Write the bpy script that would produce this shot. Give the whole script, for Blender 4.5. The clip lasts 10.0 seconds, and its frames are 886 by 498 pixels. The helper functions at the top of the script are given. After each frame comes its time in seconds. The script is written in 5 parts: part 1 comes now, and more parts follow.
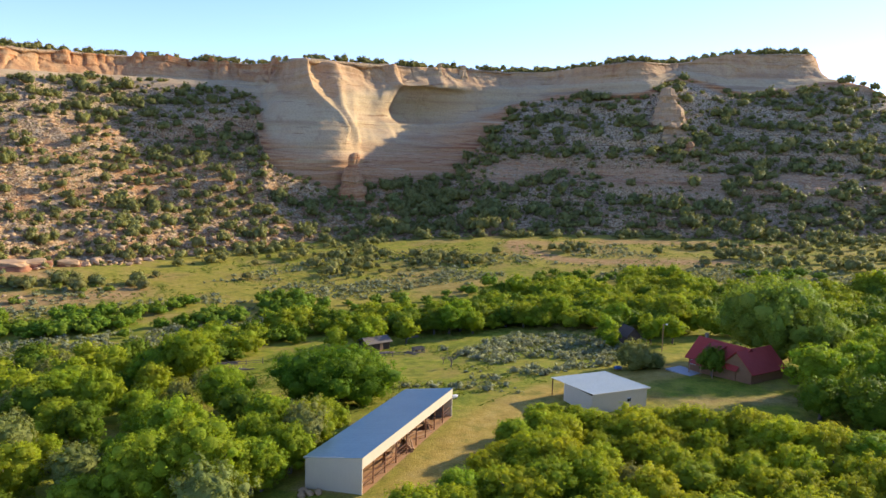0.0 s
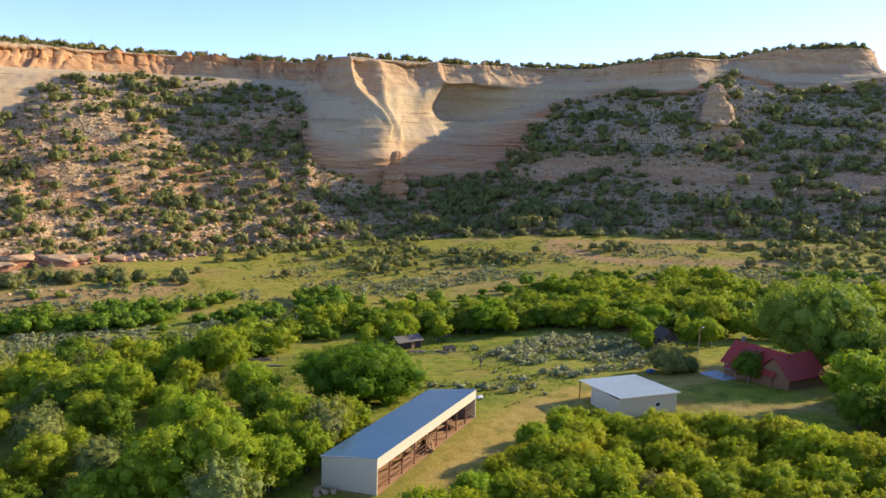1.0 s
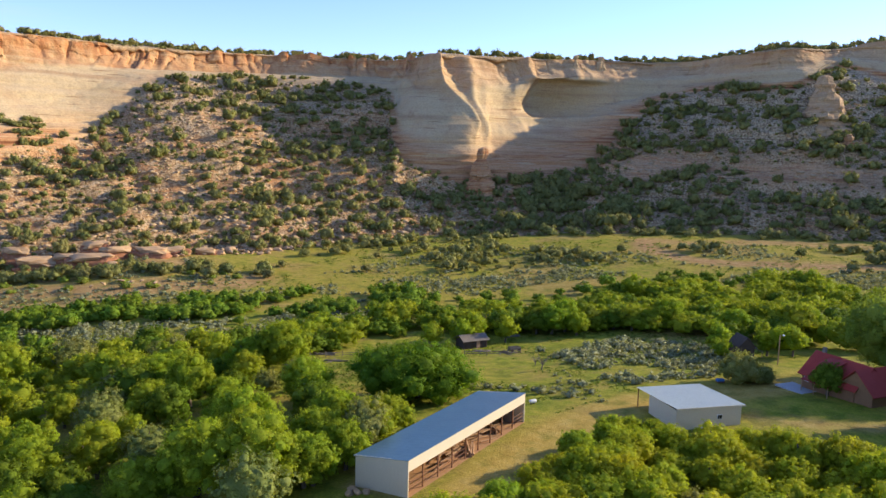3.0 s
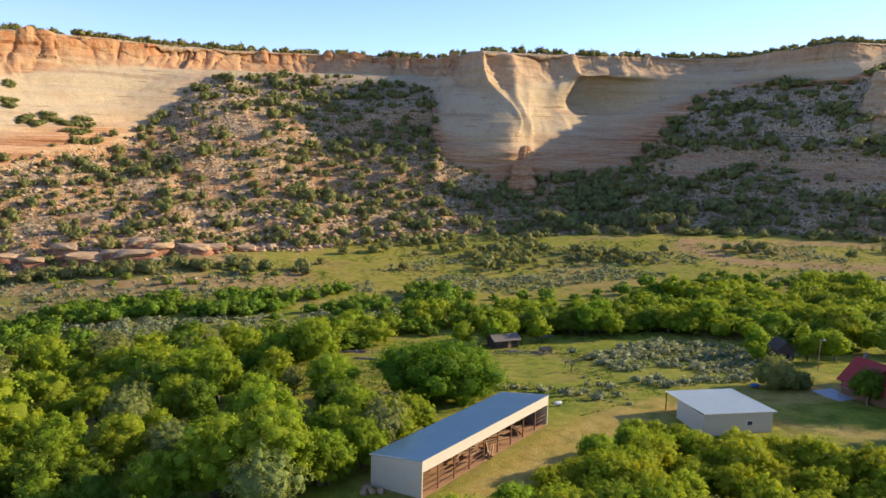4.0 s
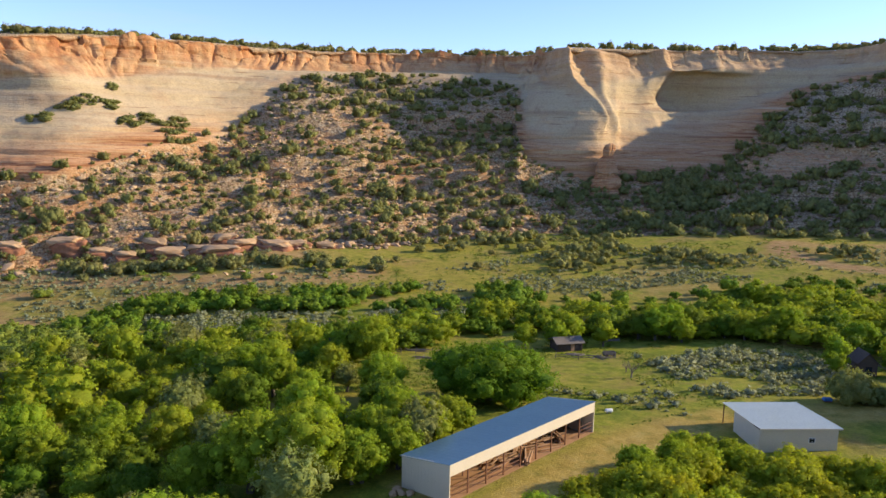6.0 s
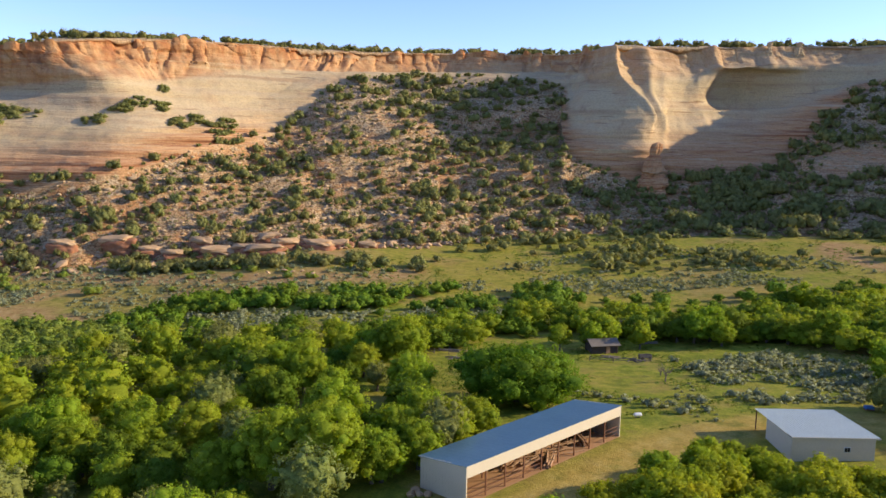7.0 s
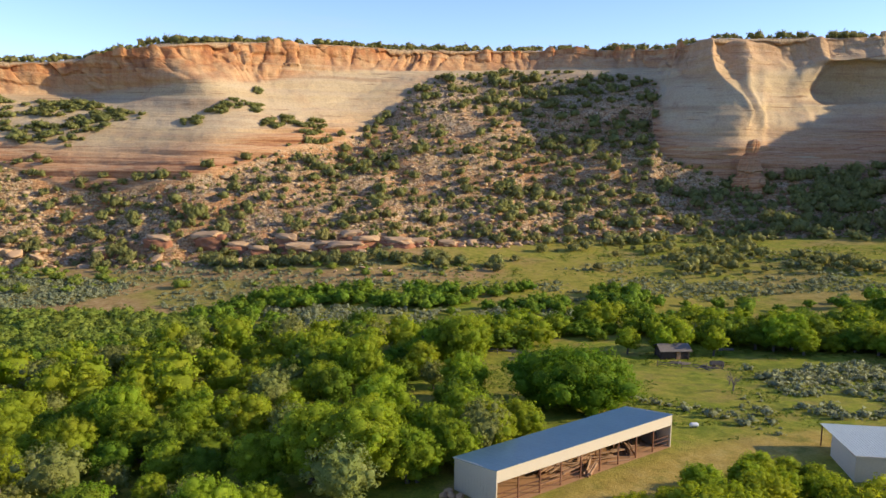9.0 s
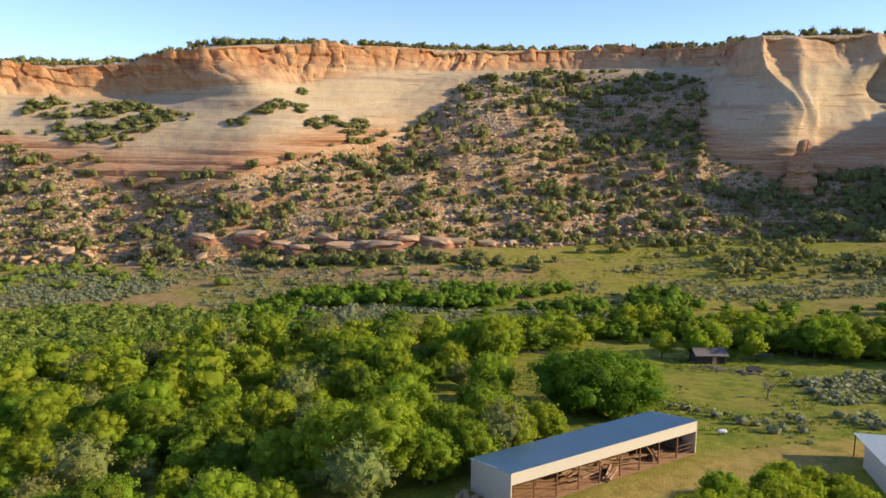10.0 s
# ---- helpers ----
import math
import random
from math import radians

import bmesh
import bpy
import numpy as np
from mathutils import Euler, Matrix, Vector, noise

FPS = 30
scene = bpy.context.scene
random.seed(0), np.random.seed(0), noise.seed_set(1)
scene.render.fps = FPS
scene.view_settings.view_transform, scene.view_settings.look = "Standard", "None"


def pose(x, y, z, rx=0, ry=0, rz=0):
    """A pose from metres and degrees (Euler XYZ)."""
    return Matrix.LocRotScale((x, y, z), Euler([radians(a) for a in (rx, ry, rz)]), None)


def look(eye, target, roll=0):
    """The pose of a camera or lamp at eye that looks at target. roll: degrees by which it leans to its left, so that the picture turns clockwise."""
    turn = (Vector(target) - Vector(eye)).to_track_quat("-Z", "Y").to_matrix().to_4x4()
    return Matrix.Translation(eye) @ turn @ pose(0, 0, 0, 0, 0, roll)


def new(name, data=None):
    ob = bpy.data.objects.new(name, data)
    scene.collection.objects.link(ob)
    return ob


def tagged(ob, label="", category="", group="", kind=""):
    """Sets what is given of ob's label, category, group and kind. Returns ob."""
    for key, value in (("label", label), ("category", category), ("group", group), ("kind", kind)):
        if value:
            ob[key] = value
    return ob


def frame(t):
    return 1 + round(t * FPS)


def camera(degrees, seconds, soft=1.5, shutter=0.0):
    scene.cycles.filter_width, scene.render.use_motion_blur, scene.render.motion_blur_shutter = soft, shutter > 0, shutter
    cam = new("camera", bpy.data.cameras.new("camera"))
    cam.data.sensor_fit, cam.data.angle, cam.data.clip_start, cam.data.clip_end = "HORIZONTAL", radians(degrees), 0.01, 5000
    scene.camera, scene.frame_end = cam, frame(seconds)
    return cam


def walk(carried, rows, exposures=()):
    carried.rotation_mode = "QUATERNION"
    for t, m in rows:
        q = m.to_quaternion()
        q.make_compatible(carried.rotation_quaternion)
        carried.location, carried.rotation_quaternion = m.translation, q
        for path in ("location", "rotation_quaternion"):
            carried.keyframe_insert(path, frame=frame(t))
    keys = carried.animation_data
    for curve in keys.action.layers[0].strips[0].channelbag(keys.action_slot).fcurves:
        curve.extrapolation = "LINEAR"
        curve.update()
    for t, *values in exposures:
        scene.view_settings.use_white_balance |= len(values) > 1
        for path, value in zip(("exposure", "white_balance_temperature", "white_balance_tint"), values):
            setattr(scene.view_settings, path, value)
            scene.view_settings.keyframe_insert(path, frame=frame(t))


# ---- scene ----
cam = camera(60.0, 10.0)
PATH = [
    (0, (43.782, -85.72, 44.64), (43.063, -83.87, 44.391), 1.7),
    (0.5, (45.295, -84.277, 44.723), (44.519, -82.451, 44.47), 1.7),
    (1, (46.867, -82.848, 44.777), (46.034, -81.048, 44.519), 1.7),
    (1.5, (48.455, -81.348, 44.858), (47.562, -79.578, 44.596), 1.6),
    (2, (49.918, -79.784, 44.952), (48.969, -78.044, 44.685), 1.6),
    (2.5, (51.343, -78.183, 45.021), (50.339, -76.474, 44.75), 1.6),
    (4, (55.455, -73.418, 45.066), (54.295, -71.813, 44.784), 1.5),
    (4.5, (56.723, -71.791, 45.09), (55.516, -70.221, 44.805), 1.4),
    (5, (57.989, -70.154, 45.14), (56.734, -68.624, 44.854), 1.3),
    (5.5, (59.18, -68.547, 45.192), (57.879, -67.057, 44.903), 1.3),
    (7, (62.915, -63.765, 45.295), (61.474, -62.41, 45.0), 1.0),
    (7.5, (64.062, -62.134, 45.323), (62.578, -60.827, 45.027), 0.9),
    (8, (65.086, -60.41, 45.333), (63.56, -59.152, 45.035), 0.9),
    (8.5, (66.067, -58.616, 45.34), (64.501, -57.408, 45.04), 0.7),
    (9, (67.071, -56.825, 45.344), (65.469, -55.667, 45.042), 0.6),
    (9.5, (68.081, -55.107, 45.355), (66.444, -53.999, 45.052), 0.5),
    (10, (69.059, -53.448, 45.371), (67.386, -52.394, 45.068), 0.5),
]
walk(cam, [(t, look(eye, target, roll)) for t, eye, target, roll in PATH], [(0, 0.70), (5, 0.51), (10, 0.40)])

# ---- world, sun, exposure ----
SUN_AZ = Vector((0.62, 0.785, 0)).normalized()
SUN_EL = radians(21.5)
world = bpy.data.worlds.new("world")
scene.world = world
world.use_nodes = True
wn, wl = world.node_tree.nodes, world.node_tree.links
sky = wn.new("ShaderNodeTexSky")
sky.sky_type = "NISHITA"
sky.sun_disc = False
sky.sun_elevation = SUN_EL
sky.sun_rotation = math.atan2(SUN_AZ.x, SUN_AZ.y)
sky.altitude, sky.air_density, sky.dust_density, sky.ozone_density = 1600, 1.05, 0.35, 2.2
cirrus = wn.new("ShaderNodeTexNoise")
cirrus.inputs["Scale"].default_value, cirrus.inputs["Detail"].default_value, cirrus.inputs["Roughness"].default_value = 1.6, 7, 0.62
stretch = wn.new("ShaderNodeMapping")
stretch.inputs["Scale"].default_value = (1.2, 1.2, 7.0)
coords = wn.new("ShaderNodeTexCoord")
wl.new(coords.outputs["Generated"], stretch.inputs["Vector"])
wl.new(stretch.outputs[0], cirrus.inputs["Vector"])
veil = wn.new("ShaderNodeValToRGB")
veil.color_ramp.elements[0].position, veil.color_ramp.elements[0].color = 0.54, (0, 0, 0, 1)
veil.color_ramp.elements[1].position, veil.color_ramp.elements[1].color = 0.78, (0.3, 0.3, 0.3, 1)
wl.new(cirrus.outputs["Fac"], veil.inputs[0])
cloudy = wn.new("ShaderNodeMix")
cloudy.data_type = "RGBA"
cloudy.inputs["B"].default_value = (3.0, 3.1, 3.4, 1)
wl.new(veil.outputs[0], cloudy.inputs["Factor"])
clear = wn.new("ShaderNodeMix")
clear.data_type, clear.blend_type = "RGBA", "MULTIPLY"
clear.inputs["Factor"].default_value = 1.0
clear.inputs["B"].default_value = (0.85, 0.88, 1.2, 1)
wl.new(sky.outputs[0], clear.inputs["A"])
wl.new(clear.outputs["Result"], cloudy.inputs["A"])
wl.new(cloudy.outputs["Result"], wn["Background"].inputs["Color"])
wn["Background"].inputs["Strength"].default_value = 0.17
sun_data = bpy.data.lights.new("sun", "SUN")
sun_data.energy, sun_data.angle, sun_data.color = 5.0, radians(0.6), (1.0, 0.85, 0.62)
sun = new("sun", sun_data)
sun_from = Vector((SUN_AZ.x * math.cos(SUN_EL), SUN_AZ.y * math.cos(SUN_EL), math.sin(SUN_EL)))
sun.matrix_world = look(sun_from * 800, (0, 0, 0))


# ---- small tools ----
def lattice(i, j, k, seed):
    n = (i * 374761393 + j * 668265263 + k * 2147483647 + seed * 1274126177) & 0xFFFFFFFF
    n = ((n ^ (n >> 13)) * 1274126177) & 0xFFFFFFFF
    return ((n ^ (n >> 16)) & 0xFFFF) / 32767.5 - 1.0


def vnoise(x, y, z=0.0, seed=0):
    """Value noise over arrays, from -1 to 1."""
    x, y, z = np.broadcast_arrays(np.asarray(x, float), np.asarray(y, float), np.asarray(z, float))
    i, j, k = (np.floor(a).astype(np.int64) for a in (x, y, z))
    u, v, w = x - i, y - j, z - k
    u, v, w = (a * a * (3 - 2 * a) for a in (u, v, w))
    total = 0
    for a in (0, 1):
        for b in (0, 1):
            for c in (0, 1):
                weight = (u if a else 1 - u) * (v if b else 1 - v) * (w if c else 1 - w)
                total = total + weight * lattice(i + a, j + b, k + c, seed)
    return total


def fbm(x, y, z=0.0, octaves=4, seed=0):
    total, amp = 0, 0.5
    for o in range(octaves):
        f = 2.03 ** o
        total = total + amp * vnoise(x * f + 17.3 * o, y * f + 5.1 * o, np.asarray(z) * f, seed + o)
        amp *= 0.5
    return total


def smooth(a, b, x):
    t = np.clip((x - a) / (b - a), 0, 1)
    return t * t * (3 - 2 * t)


def mesh_from(name, verts, faces, mats, smooth_shade=False, mat_index=None, normals=None):
    me = bpy.data.meshes.new(name)
    if isinstance(faces, np.ndarray):
        verts = np.asarray(verts, np.float32)
        me.vertices.add(len(verts))
        me.vertices.foreach_set("co", verts.ravel())
        k = faces.shape[1]
        me.loops.add(faces.size)
        me.loops.foreach_set("vertex_index", faces.astype(np.int32).ravel())
        me.polygons.add(len(faces))
        me.polygons.foreach_set("loop_start", np.arange(0, faces.size, k, dtype=np.int32))
        me.update(calc_edges=True)
    else:
        me.from_pydata([tuple(v) for v in verts], [], [tuple(f) for f in faces])
    for m in (mats if isinstance(mats, (list, tuple)) else [mats]):
        me.materials.append(m)
    if smooth_shade:
        me.polygons.foreach_set("use_smooth", [True] * len(me.polygons))
    if mat_index is not None:
        me.polygons.foreach_set("material_index", np.asarray(mat_index, np.int32))
    me.update()
    if normals is not None:
        me.polygons.foreach_set("use_smooth", np.ones(len(me.polygons), bool))
        me.normals_split_custom_set_from_vertices(np.asarray(normals, np.float32))
    return me


def float_attribute(me, name, values):
    at = me.attributes.new(name, "FLOAT", "POINT")
    at.data.foreach_set("value", np.asarray(values, np.float32).ravel())


def part(name, me, parent, label="", m=None):
    ob = new(name, me)
    ob.parent = parent
    if m is not None:
        ob.matrix_basis = m
    if label:
        ob["label"] = label
    return ob


def thing(name, label, category, m=None, group="", kind=""):
    ob = tagged(new(name), label, category, group, kind)
    ob.empty_display_size = 0.5
    if m is not None:
        ob.matrix_basis = m
    return ob


def box(name, size, mat, at=(0, 0, 0), bevel=0.0):
    """A box mesh whose base centre lies at at."""
    bm = bmesh.new()
    bmesh.ops.create_cube(bm, size=1)
    bmesh.ops.scale(bm, vec=size, verts=bm.verts)
    bmesh.ops.translate(bm, vec=(at[0], at[1], at[2] + size[2] / 2), verts=bm.verts)
    if bevel:
        bmesh.ops.bevel(bm, geom=bm.edges[:], offset=bevel, segments=1, affect="EDGES")
    me = bpy.data.meshes.new(name)
    bm.to_mesh(me)
    bm.free()
    me.materials.append(mat)
    return me


def prism(name, outline, axis_len, mat, axis="y"):
    """A plate from an outline (a, z) drawn along x or y."""
    n = len(outline)
    verts = []
    for d in (0, axis_len):
        for a, z in outline:
            verts.append((a, d, z) if axis == "y" else (d, a, z))
    faces = [tuple(range(n)), tuple(range(2 * n - 1, n - 1, -1))]
    for i in range(n):
        k = (i + 1) % n
        faces.append((i, i + n, k + n, k))
    me = mesh_from(name, verts, faces, mat)
    bm = bmesh.new()
    bm.from_mesh(me)
    bmesh.ops.recalc_face_normals(bm, faces=bm.faces)
    bm.to_mesh(me)
    bm.free()
    return me


# ---- materials ----
def material(name):
    m = bpy.data.materials.new(name)
    m.use_nodes = True
    return m, m.node_tree.nodes, m.node_tree.links, m.node_tree.nodes["Principled BSDF"]


def ramp(nodes, links, source, stops):
    r = nodes.new("ShaderNodeValToRGB")
    e = r.color_ramp.elements
    while len(e) < len(stops):
        e.new(0.5)
    for el, (p, c) in zip(e, stops):
        el.position, el.color = p, (*c, 1)
    links.new(source, r.inputs[0])
    return r.outputs[0]


def noise_tex(nodes, links, scale, detail=5, rough=0.6, vec=None, stretch=None):
    t = nodes.new("ShaderNodeTexNoise")
    t.inputs["Scale"].default_value, t.inputs["Detail"].default_value, t.inputs["Roughness"].default_value = scale, detail, rough
    if vec is None:
        vec = nodes.new("ShaderNodeNewGeometry").outputs["Position"]
    if stretch:
        mp = nodes.new("ShaderNodeMapping")
        mp.inputs["Scale"].default_value = stretch
        links.new(vec, mp.inputs["Vector"])
        vec = mp.outputs[0]
    links.new(vec, t.inputs["Vector"])
    return t.outputs["Fac"]


def mix(nodes, links, fac, a, b, mode="MIX"):
    n = nodes.new("ShaderNodeMix")
    n.data_type, n.blend_type = "RGBA", mode
    for sock, val in ((n.inputs["Factor"], fac), (n.inputs["A"], a), (n.inputs["B"], b)):
        if hasattr(val, "links"):
            links.new(val, sock)
        elif isinstance(val, (int, float)):
            sock.default_value = val
        else:
            sock.default_value = (*val, 1)
    return n.outputs["Result"]


def attr(nodes, name):
    a = nodes.new("ShaderNodeAttribute")
    a.attribute_name = name
    return a.outputs["Fac"]


def bump(nodes, links, bsdf, height, strength, distance=0.1):
    b = nodes.new("ShaderNodeBump")
    b.inputs["Strength"].default_value, b.inputs["Distance"].default_value = strength, distance
    links.new(height, b.inputs["Height"])
    links.new(b.outputs[0], bsdf.inputs["Normal"])


def mottled(name, c1, c2, scale=1.0, rough=0.85, bump_strength=0.3, metal=0.0, spec=0.3):
    m, n, l, b = material(name)
    f = noise_tex(n, l, scale)
    g = noise_tex(n, l, scale * 9, 3)
    col = mix(n, l, f, c1, c2)
    col = mix(n, l, 0.25, col, ramp(n, l, g, [(0.3, (0.35, 0.35, 0.35)), (0.7, (1, 1, 1))]), "MULTIPLY")
    l.new(col, b.inputs["Base Color"])
    b.inputs["Roughness"].default_value, b.inputs["Metallic"].default_value = rough, metal
    b.inputs["Specular IOR Level"].default_value = spec
    if bump_strength:
        bump(n, l, b, g, bump_strength, 0.05)
    return m


def leaf_material(name, dark, mid, light, translucent=0.35):
    m, n, l, b = material(name)
    info = n.new("ShaderNodeObjectInfo")
    geo = n.new("ShaderNodeNewGeometry")
    grain = noise_tex(n, l, 2.6, 4, 0.75)
    both = mix(n, l, 0.76, geo.outputs["Random Per Island"], grain)
    col = ramp(n, l, both, [(0.22, dark), (0.5, mid), (0.78, light)])
    big = noise_tex(n, l, 0.35, 2)
    hsv = n.new("ShaderNodeHueSaturation")
    mr = n.new("ShaderNodeMapRange")
    mr.inputs["To Min"].default_value, mr.inputs["To Max"].default_value = 0.488, 0.54
    patchy = noise_tex(n, l, 0.12, 3)
    hue_at = ramp(n, l, patchy, [(0.36, (0, 0, 0)), (0.64, (1, 1, 1))])
    l.new(mix(n, l, 0.5, info.outputs["Random"], hue_at), mr.inputs["Value"])
    l.new(mr.outputs[0], hsv.inputs["Hue"])
    mv = n.new("ShaderNodeMapRange")
    mv.inputs["To Min"].default_value, mv.inputs["To Max"].default_value = 0.84, 1.26
    shade_of = n.new("ShaderNodeMath")
    shade_of.operation = "FRACT"
    spread = n.new("ShaderNodeMath")
    spread.operation = "MULTIPLY_ADD"
    spread.inputs[1].default_value = 7.31
    l.new(info.outputs["Random"], spread.inputs[0])
    l.new(big, spread.inputs[2])
    l.new(spread.outputs[0], shade_of.inputs[0])
    l.new(mix(n, l, 0.5, big, shade_of.outputs[0]), mv.inputs["Value"])
    l.new(mv.outputs[0], hsv.inputs["Value"])
    l.new(col, hsv.inputs["Color"])
    b.inputs["Roughness"].default_value = 0.6
    b.inputs["Specular IOR Level"].default_value = 0.1
    l.new(hsv.outputs[0], b.inputs["Base Color"])
    bump(n, l, b, grain, 0.7, 0.25)
    tr = n.new("ShaderNodeBsdfTranslucent")
    warm = mix(n, l, 1.0, hsv.outputs[0], (1.2, 1.15, 0.55), "MULTIPLY")
    l.new(warm, tr.inputs["Color"])
    mx = n.new("ShaderNodeMixShader")
    mx.inputs[0].default_value = translucent
    l.new(b.outputs[0], mx.inputs[1])
    l.new(tr.outputs[0], mx.inputs[2])
    l.new(mx.outputs[0], n["Material Output"].inputs["Surface"])
    return m


LEAF = leaf_material("cottonwood_leaves", (0.175, 0.22, 0.018), (0.34, 0.395, 0.03), (0.49, 0.53, 0.05), 0.56)
LEAF_DARK = leaf_material("oak_leaves", (0.10, 0.145, 0.010), (0.16, 0.215, 0.016), (0.23, 0.285, 0.026), 0.38)
LEAF_GREY = leaf_material("dusty_leaves", (0.20, 0.21, 0.05), (0.285, 0.285, 0.075), (0.37, 0.355, 0.12), 0.4)
JUNIPER = leaf_material("juniper_needles", (0.145, 0.145, 0.05), (0.25, 0.235, 0.078), (0.38, 0.34, 0.12), 0.38)
SAGE = leaf_material("sage_leaves", (0.21, 0.225, 0.12), (0.31, 0.32, 0.18), (0.43, 0.43, 0.26), 0.36)
BARK = mottled("bark", (0.10, 0.075, 0.055), (0.20, 0.16, 0.12), 3.0)
BOULDER = mottled("boulder_sandstone", (0.42, 0.235, 0.11), (0.60, 0.42, 0.235), 0.35, 0.9, 0.8)
RUBBLE = mottled("rubble_sandstone", (0.40, 0.245, 0.12), (0.60, 0.44, 0.255), 0.3, 0.9, 0.8)

CREAM = (0.54, 0.40, 0.212)
TAN = (0.44, 0.30, 0.165)
ORANGE = (0.46, 0.205, 0.085)


def rock_material():
    """Sandstone: smooth cream wall, orange banded foot, red cap, stony talus soil that pales uphill."""
    m, n, l, b = material("sandstone")
    pos = n.new("ShaderNodeNewGeometry").outputs["Position"]
    strata = noise_tex(n, l, 1.0, 4, 0.6, pos, (0.012, 0.012, 0.32))
    blotch = noise_tex(n, l, 0.045, 5, 0.6, pos)
    fine = noise_tex(n, l, 0.9, 5, 0.7, pos)
    streak = noise_tex(n, l, 1.0, 4, 0.6, pos, (0.16, 0.16, 0.03))
    bands = noise_tex(n, l, 1.0, 4, 0.55, pos, (0.008, 0.008, 0.15))
    wall = ramp(n, l, bands, [(0.30, TAN), (0.42, CREAM), (0.58, (0.57, 0.43, 0.25)), (0.70, TAN)])
    wall = mix(n, l, ramp(n, l, blotch, [(0.50, (0, 0, 0)), (0.72, (0.45, 0.45, 0.45))]), wall, (0.50, 0.29, 0.145))
    crack = noise_tex(n, l, 1.0, 3, 0.5, pos, (0.035, 0.035, 0.85))
    wall = mix(n, l, ramp(n, l, crack, [(0.30, (0.75, 0.75, 0.75)), (0.36, (0, 0, 0))]), wall, (0.25, 0.14, 0.07))
    stain = noise_tex(n, l, 1.0, 5, 0.6, pos, (0.10, 0.10, 0.012))
    wall = mix(n, l, ramp(n, l, stain, [(0.60, (0, 0, 0)), (0.74, (0.5, 0.5, 0.5))]), wall, (0.30, 0.165, 0.09))
    foot = ramp(n, l, strata, [(0.36, (0.26, 0.10, 0.045)), (0.40, ORANGE), (0.47, (0.54, 0.31, 0.155)), (0.50, (0.33, 0.13, 0.055)), (0.53, (0.56, 0.35, 0.18)), (0.62, (0.50, 0.235, 0.10)), (0.66, (0.57, 0.40, 0.225))])
    cap = ramp(n, l, streak, [(0.28, (0.27, 0.085, 0.035)), (0.45, (0.45, 0.18, 0.06)), (0.62, (0.57, 0.31, 0.13))])
    cap = mix(n, l, ramp(n, l, strata, [(0.56, (0, 0, 0)), (0.70, (0.6, 0.6, 0.6))]), cap, CREAM)
    soil = ramp(n, l, fine, [(0.30, (0.15, 0.085, 0.04)), (0.44, (0.40, 0.235, 0.105)), (0.56, (0.52, 0.34, 0.165)), (0.70, (0.64, 0.47, 0.27))])
    patch = noise_tex(n, l, 0.22, 5, 0.65, pos)
    soil = mix(n, l, ramp(n, l, blotch, [(0.44, (0, 0, 0)), (0.60, (0.85, 0.85, 0.85))]), soil, (0.52, 0.25, 0.10))
    stones = ramp(n, l, fine, [(0.34, (0.17, 0.115, 0.07)), (0.50, (0.48, 0.36, 0.215)), (0.66, (0.62, 0.49, 0.30))])
    soil = mix(n, l, ramp(n, l, patch, [(0.52, (0, 0, 0)), (0.60, (0.8, 0.8, 0.8))]), soil, stones)
    soil = mix(n, l, attr(n, "pale"), soil, stones)
    bench = noise_tex(n, l, 1.0, 4, 0.6, pos, (0.03, 0.03, 0.8))
    soil = mix(n, l, ramp(n, l, bench, [(0.34, (0.7, 0.7, 0.7)), (0.42, (0, 0, 0))]), soil, (0.17, 0.095, 0.05))
    col = mix(n, l, attr(n, "foot"), wall, foot)
    col = mix(n, l, attr(n, "cap"), col, cap)
    col = mix(n, l, attr(n, "talus"), col, soil)
    col = mix(n, l, mix(n, l, attr(n, "talus"), (0.35, 0.35, 0.35), (0.75, 0.75, 0.75)), col, ramp(n, l, fine, [(0.34, (0.42, 0.38, 0.34)), (0.56, (1, 1, 1))]), "MULTIPLY")
    l.new(col, b.inputs["Base Color"])
    b.inputs["Roughness"].default_value = 0.92
    b.inputs["Specular IOR Level"].default_value = 0.15
    upright = noise_tex(n, l, 1.0, 5, 0.65, pos, (0.34, 0.34, 0.07))
    layers = noise_tex(n, l, 1.0, 5, 0.65, pos, (0.05, 0.05, 0.75))
    gap = mix(n, l, attr(n, "cap"), layers, mix(n, l, 0.55, upright, layers))
    rough_h = mix(n, l, mix(n, l, attr(n, "talus"), (0.3, 0.3, 0.3), (0.75, 0.75, 0.75)), gap, fine, "MIX")
    bump(n, l, b, rough_h, 0.95, 1.0)
    return m


ROCK = rock_material()


